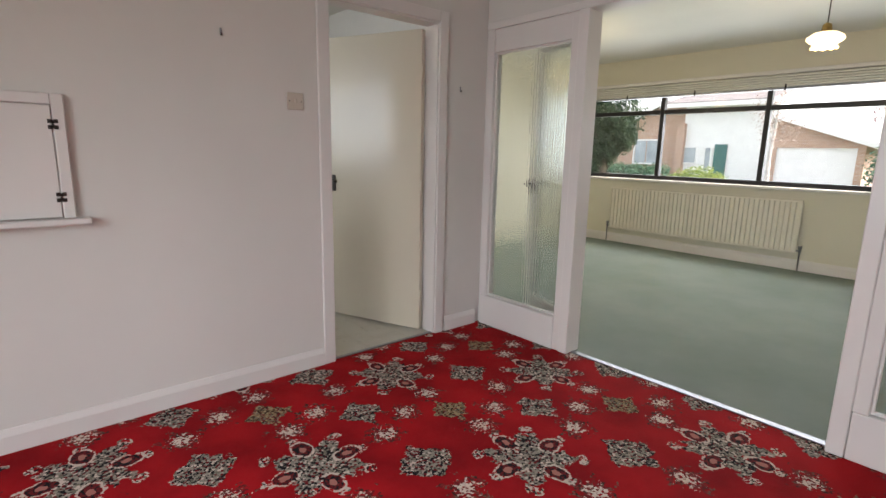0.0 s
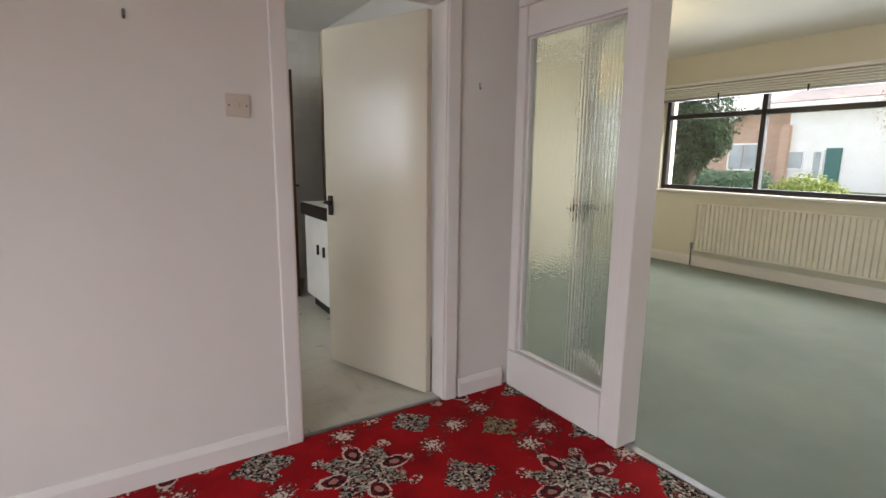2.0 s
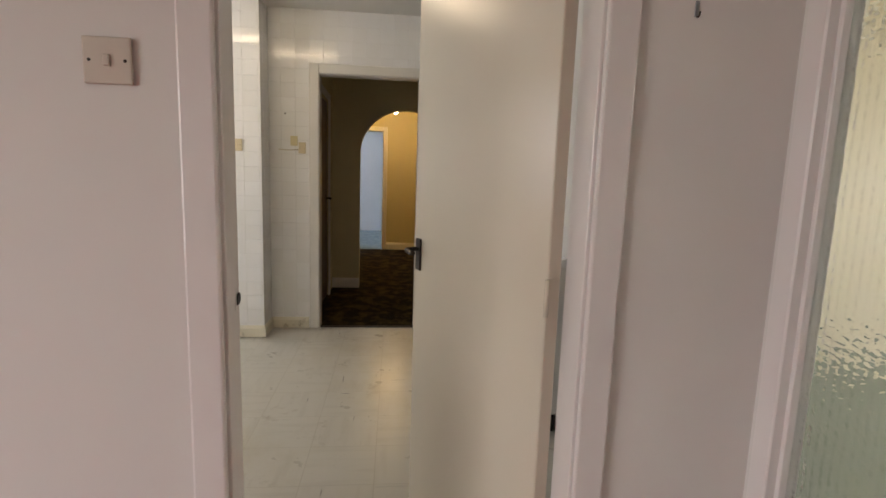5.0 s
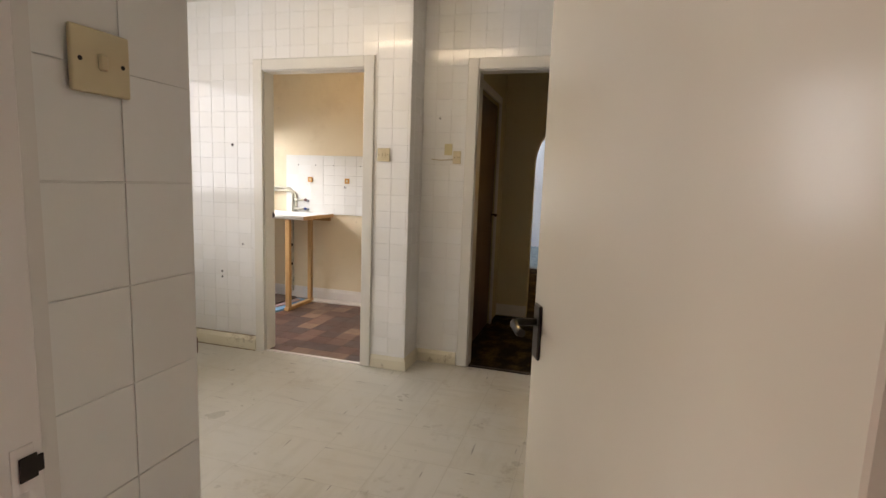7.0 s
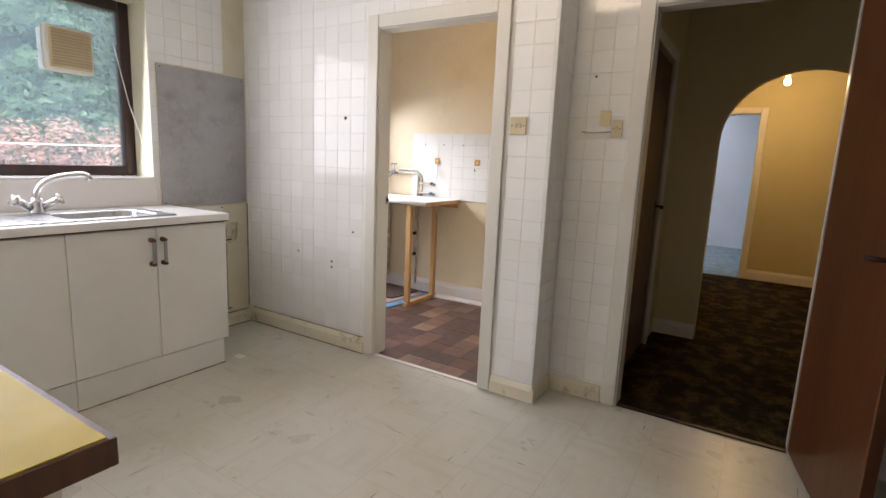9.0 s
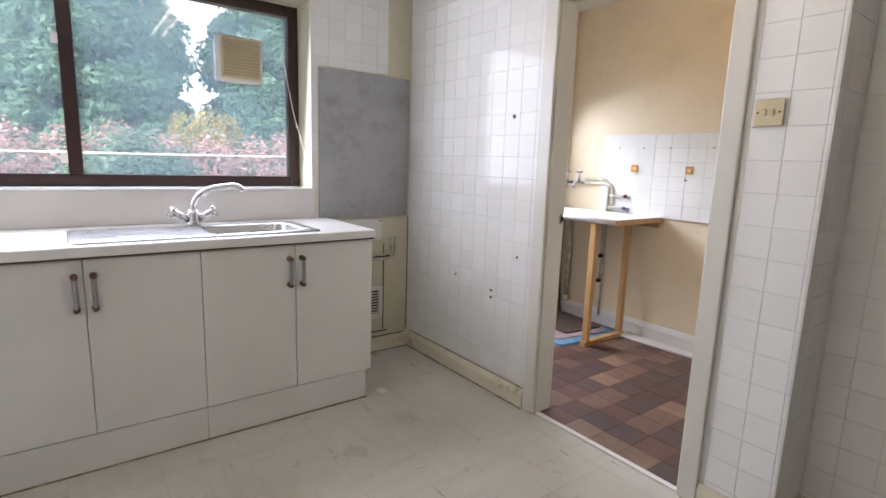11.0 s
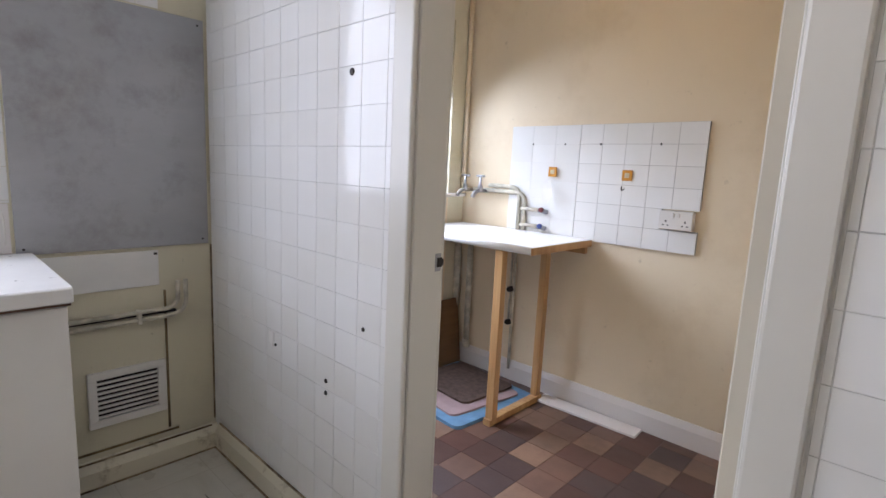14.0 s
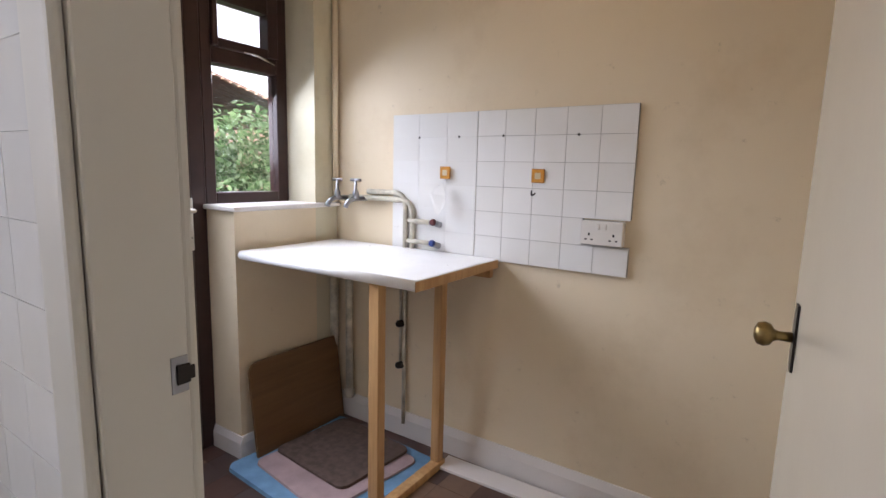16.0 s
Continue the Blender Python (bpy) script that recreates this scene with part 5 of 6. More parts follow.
orange_hook(-3.507, 1.266, "square orange stick-on hook on the tile board")
orange_hook(-3.085, 1.263, "square orange stick-on hook with a dangling wire")
tag = thing("paper_tag", "white card tag hanging from an orange hook", "paper")
_bm = bmesh.new()
_v = [_bm.verts.new(p) for p in ((-3.505, 4.406, 1.225), (-3.545, 4.382, 1.175), (-3.525, 4.375, 1.105), (-3.50, 4.372, 1.085), (-3.468, 4.375, 1.135), (-3.475, 4.384, 1.175))]
_f = _bm.faces.new(_v)
_r = bmesh.ops.extrude_face_region(_bm, geom=[_f])
bmesh.ops.translate(_bm, vec=(0, 0.0015, 0), verts=[g for g in _r["geom"] if isinstance(g, bmesh.types.BMVert)])
part("card", _bm, paper, tag)


def double_socket():
    root = thing("wall_socket", "white double power socket beside the tile board", "socket")
    x, z, y = -2.826, 1.068, 4.449
    part("box", boxes(((x - 0.073, y - 0.032, z - 0.043), (x + 0.073, y, z + 0.043)), bevel=0.003), white_plastic, root)
    part("plate", boxes(((x - 0.073, y - 0.041, z - 0.043), (x + 0.073, y - 0.033, z + 0.043)), bevel=0.002), white_plastic, root)
    for s in (-1, 1):
        part("rocker", boxes(((x + s * 0.012 - 0.006, y - 0.046, z + 0.012), (x + s * 0.012 + 0.006, y - 0.04, z + 0.032)), bevel=0.0015), white_plastic, root)
        for dx, dz, w, h in ((0, -0.005, 0.003, 0.005), (-0.011, -0.024, 0.004, 0.0025), (0.011, -0.024, 0.004, 0.0025)):
            part("slot", boxes(((x + s * 0.043 + dx - w, y - 0.0418, z + dz - h), (x + s * 0.043 + dx + w, y - 0.0408, z + dz + h))), black_gap, root)


double_socket()


def bib_tap(x, z, label):
    root = thing("bib_tap", label, "tap", "utility taps")
    y = 4.37
    bm = tube(bmesh.new(), [(x, 4.449, z), (x, y, z)] + arc((x, y, z), (x - 0.004, y - 0.05, z), (x - 0.012, y - 0.055, z - 0.04)), 0.0115, 10)
    part("body", bm, dull_chrome, root)
    part("stem", lathe(bmesh.new(), [(0.017, 0), (0.014, 0.03), (0.008, 0.04), (0.006, 0.085)], 12, (x, y, z)), dull_chrome, root)
    part("handle", tube(bmesh.new(), [(x - 0.03, y, z + 0.087), (x + 0.03, y, z + 0.087)], 0.007, 8), dull_chrome, root)


bib_tap(-4.085, 1.135, "old chrome bib tap over the bench")
bib_tap(-3.965, 1.135, "old chrome bib tap with a red ring")
tap_pipes = thing("tap_pipes", "white painted pipes bending down to the bench taps", "pipe")
for i, (xs, dz, dx) in enumerate(((-4.085, 0.0, 0.0), (-3.965, 0.0, -0.035))):
    z = 1.14 + i * 0.03
    xb = -3.675 + dx * 1.15
    part("pipe", tube(bmesh.new(), [(xs + 0.02, 4.435, z)] + [(xb - 0.09, 4.432, z)] + arc((xb - 0.07, 4.43, z), (xb, 4.43, z), (xb, 4.43, z - 0.07)) + [(xb, 4.43, 0.925)], 0.0125, 12), pipe_paint, tap_pipes)


def stop_cock(x, z, label, colour):
    root = thing("stop_valve", label, "valve", "washing machine valves")
    part("pipe", tube(bmesh.new(), [(x - 0.15, 4.425, z), (x - 0.02, 4.42, z)], 0.0105, 8), pipe_paint, root)
    part("body", tube(bmesh.new(), [(x - 0.025, 4.42, z), (x + 0.03, 4.415, z - 0.006)], 0.013, 10), dull_chrome, root)
    part("cap", lathe(bmesh.new(), [(0.013, 0), (0.015, 0.012), (0.01, 0.02)], 12, (x, 4.412, z + 0.004), Matrix.Rotation(radians(90), 4, "X")), colour, root)


stop_cock(-3.545, 1.05, "chrome washing-machine valve with a dark cap", plain("dark_red_cap", (0.12, 0.02, 0.02), 0.4))
stop_cock(-3.548, 0.958, "chrome washing-machine valve with a blue cap", plain("blue_cap", (0.02, 0.05, 0.22), 0.4))

waste = thing("waste_pipes", "grimy painted pipes dropping behind the bench", "pipe")
for x, r, z0 in ((-4.15, 0.022, 0.09), (-4.045, 0.019, 0.12)):
    part("pipe", tube(bmesh.new(), [(x, 4.41, 0.88), (x, 4.41, z0)], r, 12), pipe_paint, waste)
    part("collar", lathe(bmesh.new(), [(r + 0.005, z0), (r + 0.007, z0 + 0.01), (r + 0.007, z0 + 0.04), (r + 0.003, z0 + 0.05)], 14, (x, 4.41, 0)), pipe_paint, waste)
feed = thing("feed_pipe", "thin dirty feed pipe with two valves on the wall", "pipe")
part("pipe", tube(bmesh.new(), [(-3.712, 4.43, 0.88), (-3.712, 4.43, 0.07)], 0.009, 8), pipe_paint, feed)
part("pipe", tube(bmesh.new(), [(-3.735, 4.43, 0.88), (-3.735, 4.43, 0.36)], 0.007, 8), pipe_paint, feed)
for z in (0.565, 0.362):
    part("valve", lathe(bmesh.new(), [(0.012, -0.02), (0.017, -0.012), (0.017, 0.012), (0.012, 0.02)], 12, (-3.728, 4.418, z), Matrix.Rotation(radians(70), 4, "Y")), dark_metal, feed)

ply = thing("plywood_board", "brown plywood panel with a rounded corner leaning on the wall", "board", "", Matrix.Translation((XW + 0.075, 3.89, 0.002)) @ Matrix.Rotation(radians(-7), 4, "Y"))
_bm = bmesh.new()
_p = [(0.0, 0.0), (0.52, 0.0), (0.52, 0.43), (0.05, 0.43)] + [(0.05 - 0.05 * math.sin(radians(a)), 0.38 + 0.05 * math.cos(radians(a))) for a in (22, 45, 68, 90)]
_a = [_bm.verts.new((0, u, w)) for u, w in _p]
_b2 = [_bm.verts.new((0.012, u, w)) for u, w in _p]
_bm.faces.new(_a[::-1])
_bm.faces.new(_b2)
for _i in range(len(_p)):
    _bm.faces.new((_a[_i], _a[(_i + 1) % len(_p)], _b2[(_i + 1) % len(_p)], _b2[_i]))
part("panel", _bm, oak_ply, ply)


def floor_mat(name, label, material, cx, cy, w, d, z, turn, h=0.012):
    root = thing(name, label, "mat", "", Matrix.Translation((cx, cy, z)) @ Matrix.Rotation(radians(turn), 4, "Z"))
    bm = bmesh.new()
    n = 14
    r = 0.04
    pts = []
    for sx, sy, a0 in ((1, 1, 0), (-1, 1, 90), (-1, -1, 180), (1, -1, 270)):
        for i in range(5):
            t = radians(a0 + 90 * i / 4)
            pts.append((sx * (w / 2 - r) + r * math.cos(t), sy * (d / 2 - r) + r * math.sin(t)))
    lo = [bm.verts.new((x, y, 0)) for x, y in pts]
    hi = [bm.verts.new((x * 0.99, y * 0.99, h + 0.003 * math.sin(x * 9 + y * 7))) for x, y in pts]
    for i in range(len(pts)):
        bm.faces.new((lo[i], lo[(i + 1) % len(pts)], hi[(i + 1) % len(pts)], hi[i]))
    bm.faces.new(lo[::-1])
    bm.faces.new(hi)
    part("mat", bm, material, root)


floor_mat("foam_mat", "blue foam mat lying under the bench", blue_mat, -3.80, 4.06, 0.66, 0.62, 0.0, -4, 0.014)
floor_mat("foam_mat", "faded pink and blue mat on top of another mat", pink_mat, -3.79, 4.07, 0.50, 0.50, 0.0165, -8, 0.008)
floor_mat("door_mat", "worn dark brown doormat on the foam mats", brown_mat, -3.825, 4.14, 0.46, 0.40, 0.027, -5, 0.009)
plank = thing("loose_board", "white painted strip of board lying on the tiles", "board", "", Matrix.Translation((-3.15, 4.365, 0.0)) @ Matrix.Rotation(radians(2), 4, "Z"))
part("board", boxes(((-0.28, -0.05, 0.0), (0.28, 0.05, 0.014)), bevel=0.002), white_gloss, plank)


def wall_plug(x, y, z, r=0.008):
    root = thing("wall_plug", "dark old screw hole in the tiled wall", "hole", "old screw holes")
    part("rim", lathe(bmesh.new(), [(r, 0), (r * 0.9, 0.003), (r * 0.4, 0.0035)], 8, (x, y - 0.0025, z), Matrix.Rotation(radians(90), 4, "X")), dark_metal, root)


for x, z, r in ((-3.19, 1.503, 0.011), (-3.115, 0.787, 0.007), (-3.30, 0.57, 0.008), (-3.30, 0.53, 0.008), (-3.62, 0.60, 0.006)):
    wall_plug(x, YU, z, r)
for z in (1.72,):
    wall_plug(-1.705, YH, z, 0.006)


filler = thing("filler_patch", "rough smear of white filler on the tiled wall", "patch")
part("smear", boxes(((-3.665, YU - 0.0055, 0.60), (-3.63, YU - 0.0025, 0.645)), ((-3.652, YU - 0.006, 0.588), (-3.64, YU - 0.0025, 0.602)), bevel=0.0012), paper, filler)


# ---- outside ----
def leaf_stuff(name, label, category, blobs, count, size, tones, seed):
    """A crown of many small bent leaves over a set of (centre, radii) lobes."""
    rnd = np.random.RandomState(seed)
    m = Mat(name + "_leaf", tones[0], 0.6, 0, 0.3)
    m.base(m.steps(m.island(), [(i / len(tones), t) for i, t in enumerate(tones)]))
    t = m.t
    veil = t.nodes.new("ShaderNodeBsdfTranslucent")
    both = t.nodes.new("ShaderNodeMixShader")
    both.inputs[0].default_value = 0.45
    t.links.new(m.b.inputs["Base Color"].links[0].from_socket, veil.inputs[0])
    t.links.new(m.b.outputs[0], both.inputs[1])
    t.links.new(veil.outputs[0], both.inputs[2])
    t.links.new(both.outputs[0], t.nodes["Material Output"].inputs[0])
    verts, faces = [], []
    each = count // len(blobs)
    for c, r in blobs:
        d = rnd.normal(size=(each, 3))
        d /= np.linalg.norm(d, axis=1)[:, None]
        rad = rnd.uniform(0.55, 1.0, each) ** 0.6 * (1 + 0.18 * np.sin(d[:, 0] * 7 + d[:, 2] * 9 + seed))
        p = np.array(c) + d * rad[:, None] * np.array(r)
        # leaves mostly face outwards and up
        f = d + np.array((0, 0, 0.5)) + rnd.normal(size=(each, 3)) * 0.55
        a = np.cross(f, rnd.normal(size=(each, 3)))
        a /= np.linalg.norm(a, axis=1)[:, None]
        b = np.cross(a, f)
        b /= np.linalg.norm(b, axis=1)[:, None]
        s = size * rnd.uniform(0.6, 1.4, each)[:, None]
        q = np.stack([p - a * s, p - b * s * 0.5, p + a * s, p + b * s * 0.5], 1).reshape(-1, 3)
        n0 = len(verts)
        verts += q.tolist()
        faces += [(n0 + 4 * i, n0 + 4 * i + 1, n0 + 4 * i + 2, n0 + 4 * i + 3) for i in range(each)]
    me = bpy.data.meshes.new(name)
    me.from_pydata(verts, [], faces)
    me.materials.append(m.m)
    return me


def tree(name, label, base, trunk, blobs, count, size, tones, seed, bark=(0.07, 0.05, 0.035)):
    root = thing(name, label, "tree")
    bm = bmesh.new()
    pts = [Vector(p) for p in trunk]
    n = 10
    rings = []
    for i, p in enumerate(pts):
        r = base * (1 - 0.7 * i / (len(pts) - 1))
        rings.append([bm.verts.new(p + Vector((r * math.cos(2 * math.pi * k / n), r * math.sin(2 * math.pi * k / n), 0))) for k in range(n)])
    for p, q in zip(rings, rings[1:]):
        for k in range(n):
            bm.faces.new((p[k], p[(k + 1) % n], q[(k + 1) % n], q[k])).smooth = True
    bm.faces.new(rings[-1])
    rnd = random.Random(seed)
    for c, r in blobs[:10]:
        tube(bm, [pts[-2], (pts[-2] + Vector(c)) / 2 + Vector((rnd.uniform(-.2, .2), rnd.uniform(-.2, .2), 0.1)), Vector(c)], base * 0.22, 6)
    part("trunk", bm, plain(name + "_bark", bark, 0.9, drift=0.4, scale=9, grain=0.6, grain_scale=60), root)
    ob = new("crown", leaf_stuff(name, label, "tree", blobs, count, size, tones, seed))
    ob.parent = root
    return root


def bush(name, label, blobs, count, size, tones, seed):
    ob = new(name, leaf_stuff(name, label, "bush", blobs, count, size, tones, seed))
    return tagged(ob, label, "bush", kind="stuff" if "hedge" in name else "")


GZ = -0.15
grass = Mat("lawn", (0.07, 0.11, 0.035), 0.9)
grass.vary((0.05, 0.085, 0.028), (0.10, 0.13, 0.05), 1.2, 6)
grass.bump(grass.noise(60, 3), 0.6, 0.03)
structure("ground", boxes(((-300, -300, GZ - 0.3), (300, 300, GZ - 0.02))), grass.m, "mown grass lawn", "ground")
conc = Mat("concrete", (0.42, 0.40, 0.37), 0.85)
conc.vary((0.36, 0.345, 0.32), (0.46, 0.44, 0.41), 0.8, 6)
conc.bump(conc.noise(40, 4), 0.3, 0.006)
structure("road", boxes(((14.5, -60, GZ - 0.02), (20.0, 60, GZ - 0.005))), conc.m, "pale concrete road", "road")
structure("pavement_drive", boxes(((20.0, 3.0, GZ - 0.02), (27.0, 6.4, GZ + 0.0))), conc.m, "pale concrete drive", "drive")
structure("pavement_patio", boxes(((-7.0, -4.0, GZ - 0.02), (-4.46, 6.0, GZ + 0.0))), conc.m, "grey paved patio", "patio")


def brick_wall_material():
    m = Mat("facing_brick", (0.42, 0.25, 0.17), 0.85)
    n = m.t.nodes.new("ShaderNodeTexBrick")
    n.inputs["Scale"].default_value, n.inputs["Mortar Size"].default_value = 1.0, 0.008
    n.inputs["Brick Width"].default_value, n.inputs["Row Height"].default_value = 0.225, 0.075
    n.inputs["Color1"].default_value, n.inputs["Color2"].default_value, n.inputs["Mortar"].default_value = (0.40, 0.23, 0.16, 1), (0.48, 0.31, 0.22, 1), (0.45, 0.41, 0.36, 1)
    x, y, z = m.xyz()
    c = m.t.nodes.new("ShaderNodeCombineXYZ")
    m.t.links.new((x + y).socket, c.inputs[0])
    m.t.links.new(z.socket, c.inputs[1])
    m.t.links.new(c.outputs[0], n.inputs["Vector"])
    m.base(n.outputs["Color"])
    m.bump(n.outputs["Fac"], -0.4, 0.01)
    return m.m


facing_brick = brick_wall_material()
board_white = plain("white_boarding", (0.78, 0.78, 0.76), 0.6, drift=0.06, scale=2)
roof_tile = plain("concrete_roof_tile", (0.22, 0.19, 0.18), 0.85, drift=0.3, scale=3, grain=0.5, grain_scale=14)
teal_paint = plain("teal_door_paint", (0.03, 0.13, 0.12), 0.4)
dark_pane = plain("far_window_pane", (0.45, 0.50, 0.53), 0.08, drift=0.3, scale=1)


def house_window(parent, x, y0, y1, z0, z1, cols):
    w = part("window", boxes(((x - 0.05, y0, z0), (x + 0.02, y1, z0 + 0.09)), ((x - 0.05, y0, z1 - 0.09), (x + 0.02, y1, z1)), ((x - 0.05, y0, z0 + 0.09), (x + 0.02, y0 + 0.09, z1 - 0.09)), ((x - 0.05, y1 - 0.09, z0 + 0.09), (x + 0.02, y1, z1 - 0.09))), board_white, parent)
    for i in range(cols):
        a, b = y0 + 0.09 + (y1 - y0 - 0.18) * i / cols, y0 + 0.09 + (y1 - y0 - 0.18) * (i + 1) / cols
        part("pane", boxes(((x - 0.02, a + 0.04, z0 + 0.09), (x + 0.01, b - 0.04, z1 - 0.09))), dark_pane, w)


def bungalow():
    root = thing("bungalow", "brick and white-boarded bungalow with garage across the road", "house", "", Matrix.Translation((27, 0, GZ)))
    gable = bmesh.new()
    outline = [(11.0, 0), (17.2, 0), (17.2, 2.0), (12.4, 4.3), (11.0, 4.3)]
    near, far = [gable.verts.new((0.6, y, z)) for y, z in outline], [gable.verts.new((8.0, y, z)) for y, z in outline]
    gable.faces.new(near[::-1])
    gable.faces.new(far)
    for i in range(5):
        gable.faces.new((near[i], near[(i + 1) % 5], far[(i + 1) % 5], far[i]))
    part("wall", gable, facing_brick, root, "facing brick gable wall")
    part("wall", boxes(((0.3, 6.4, 0), (8, 11.0, 4.2))), board_white, root, "white boarded wall")
    part("pier", boxes(((0.0, 10.85, 0), (0.6, 11.25, 3.2))), facing_brick, root)
    bm = boxes(((0, 2.6, 1.9), (7, 6.4, 2.05)), ((0, 2.6, 0), (7, 2.9, 1.9)), ((0, 6.15, 0), (7, 6.4, 1.9)))
    q = [bm.verts.new(p) for p in ((0, 2.6, 2.05), (0, 6.4, 2.05), (0, 6.4, 3.4))]
    bm.faces.new(q)
    part("gable", bm, facing_brick, root, "brick gable over the garage")
    door = part("garage_door", boxes(((0.1, 2.9, 0), (0.2, 6.15, 1.9))), board_white, root, "white garage door")
    for i in range(5):
        part("rib", boxes(((0.08, 2.92, 0.3 + i * 0.36), (0.1, 6.13, 0.33 + i * 0.36))), board_white, door)

    def slope(name, pts, t, mat):
        b = bmesh.new()
        lo = [b.verts.new(p) for p in pts]
        hi = [b.verts.new((p[0], p[1], p[2] + t)) for p in pts]
        b.faces.new(lo[::-1])
        b.faces.new(hi)
        for i in range(4):
            b.faces.new((lo[i], lo[(i + 1) % 4], hi[(i + 1) % 4], hi[i]))
        return part(name, b, mat, root)

    slope("roof", [(-0.5, 1.6, 1.75), (7.5, 1.6, 1.75), (7.5, 6.5, 3.45), (-0.5, 6.5, 3.45)], 0.12, roof_tile)
    slope("bargeboard", [(-0.56, 1.5, 1.65), (-0.5, 1.5, 1.65), (-0.5, 6.5, 3.38), (-0.56, 6.5, 3.38)], 0.26, board_white)
    slope("roof", [(-0.4, 6.4, 4.2), (-0.4, 12.0, 4.2), (4.5, 12.0, 5.4), (4.5, 6.4, 5.4)], 0.12, roof_tile)
    slope("fascia", [(-0.46, 6.4, 4.05), (-0.46, 12.2, 4.05), (-0.4, 12.2, 4.05), (-0.4, 6.4, 4.05)], 0.22, board_white)
    slope("roof", [(0.2, 17.8, 1.75), (8.2, 17.8, 1.75), (8.2, 12.2, 4.43), (0.2, 12.2, 4.43)], 0.12, roof_tile)
    slope("bargeboard", [(0.14, 17.8, 1.7), (0.2, 17.8, 1.7), (0.2, 12.2, 4.38), (0.14, 12.2, 4.38)], 0.26, board_white)
    house_window(root, 0.58, 12.5, 14.15, 0.85, 2.35, 2)
    house_window(root, 0.28, 10.1, 11.0, 0.95, 1.95, 1)
    house_window(root, 0.28, 9.3, 9.8, 0.5, 1.95, 1)
    part("front_door", boxes(((0.2, 8.55, 0.1), (0.3, 9.2, 2.05)), bevel=0.02), teal_paint, root, "teal front door")
    part("chimney", boxes(((3.6, 9.2, 4.7), (4.6, 10.1, 6.4))), facing_brick, root)


bungalow()

conifer = [(0.018, 0.045, 0.018), (0.03, 0.06, 0.025), (0.05, 0.085, 0.035), (0.012, 0.03, 0.014)]
laurel = [(0.07, 0.155, 0.095), (0.095, 0.20, 0.115), (0.15, 0.27, 0.15), (0.055, 0.125, 0.085)]
lime = [(0.20, 0.26, 0.05), (0.12, 0.18, 0.04), (0.30, 0.34, 0.09)]
tree("conifer_tree", "dark leaning conifer in the front garden", 0.28, [(11.2, 6.35, GZ), (11.2, 6.2, 0.5), (11.2, 5.9, 1.3), (11.3, 5.6, 2.2)], [((11.3, 5.75, 2.5), (0.7, 0.75, 1.0)), ((11.3, 5.95, 1.75), (0.35, 0.45, 0.6)), ((11.5, 6.6, 3.0), (0.9, 1.0, 1.0)), ((11.3, 6.3, 2.1), (0.45, 0.5, 0.7)), ((11.25, 6.05, 1.4), (0.4, 0.42, 0.55)), ((11.2, 6.25, 0.85), (0.3, 0.32, 0.45)), ((11.3, 5.5, 1.9), (0.4, 0.4, 0.6))], 24000, 0.045, conifer, 3)
bush("shrub", "rounded yellow-green shrub on the front lawn", [((14.0, 4.45, 0.42), (0.7, 0.7, 0.5)), ((14.1, 4.0, 0.3), (0.5, 0.6, 0.45)), ((14.1, 4.9, 0.3), (0.5, 0.5, 0.4))], 5000, 0.05, lime, 4)
bush("low_hedge", "low clipped green hedge in front of the bungalow", [((24.5, 11.0 + 1.1 * i, 0.25), (0.7, 0.8, 0.55)) for i in range(6)], 7000, 0.07, laurel, 5)
tree("blossom_tree", "pale pink bare-branched tree beyond the drive", 0.18, [(24, -1.0, GZ), (24, -1.0, 1.2), (24, -1.1, 2.4)], [((24, -1.0, 3.0), (1.6, 2.2, 1.3)), ((24.5, -2.6, 2.6), (1.6, 1.8, 1.3)), ((24, 0.6, 3.2), (1.2, 1.3, 0.9))], 5000, 0.07, [(0.26, 0.14, 0.15), (0.34, 0.22, 0.22), (0.20, 0.13, 0.12)], 6)
bush("conifer_bush", "pale green bush beside the drive", [((22.0, 0.6, 0.9), (0.9, 1.0, 1.2)), ((21.5, -0.9, 1.1), (1.0, 1.2, 1.4))], 7000, 0.07, laurel, 7)
tree("birch", "slim bare white-stemmed tree on the front lawn", 0.09, [(20.5, 4.4, GZ), (20.5, 4.45, 1.2), (20.6, 4.4, 2.6), (20.6, 4.3, 3.8)], [((20.5, 4.2, 2.6), (0.7, 0.8, 1.0)), ((20.6, 4.6, 3.2), (0.7, 0.8, 0.9))], 700, 0.05, [(0.3, 0.22, 0.18), (0.4, 0.32, 0.28)], 8, (0.5, 0.47, 0.43))

# garden
rr = random.Random(5)


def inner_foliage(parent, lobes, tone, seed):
    """Solid lobes for a crown's inner twigs and leaves, their shade painted dark."""
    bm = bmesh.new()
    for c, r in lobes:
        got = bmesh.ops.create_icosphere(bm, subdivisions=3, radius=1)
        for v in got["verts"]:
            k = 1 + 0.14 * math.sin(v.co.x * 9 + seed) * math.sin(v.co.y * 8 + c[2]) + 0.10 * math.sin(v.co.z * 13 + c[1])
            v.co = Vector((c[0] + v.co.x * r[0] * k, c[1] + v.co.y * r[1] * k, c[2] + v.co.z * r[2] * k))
    part("inner_foliage", bm, plain("painted_foliage_shade", tone, 0.9, drift=0.5, scale=4, grain=0.9, grain_scale=12), parent)


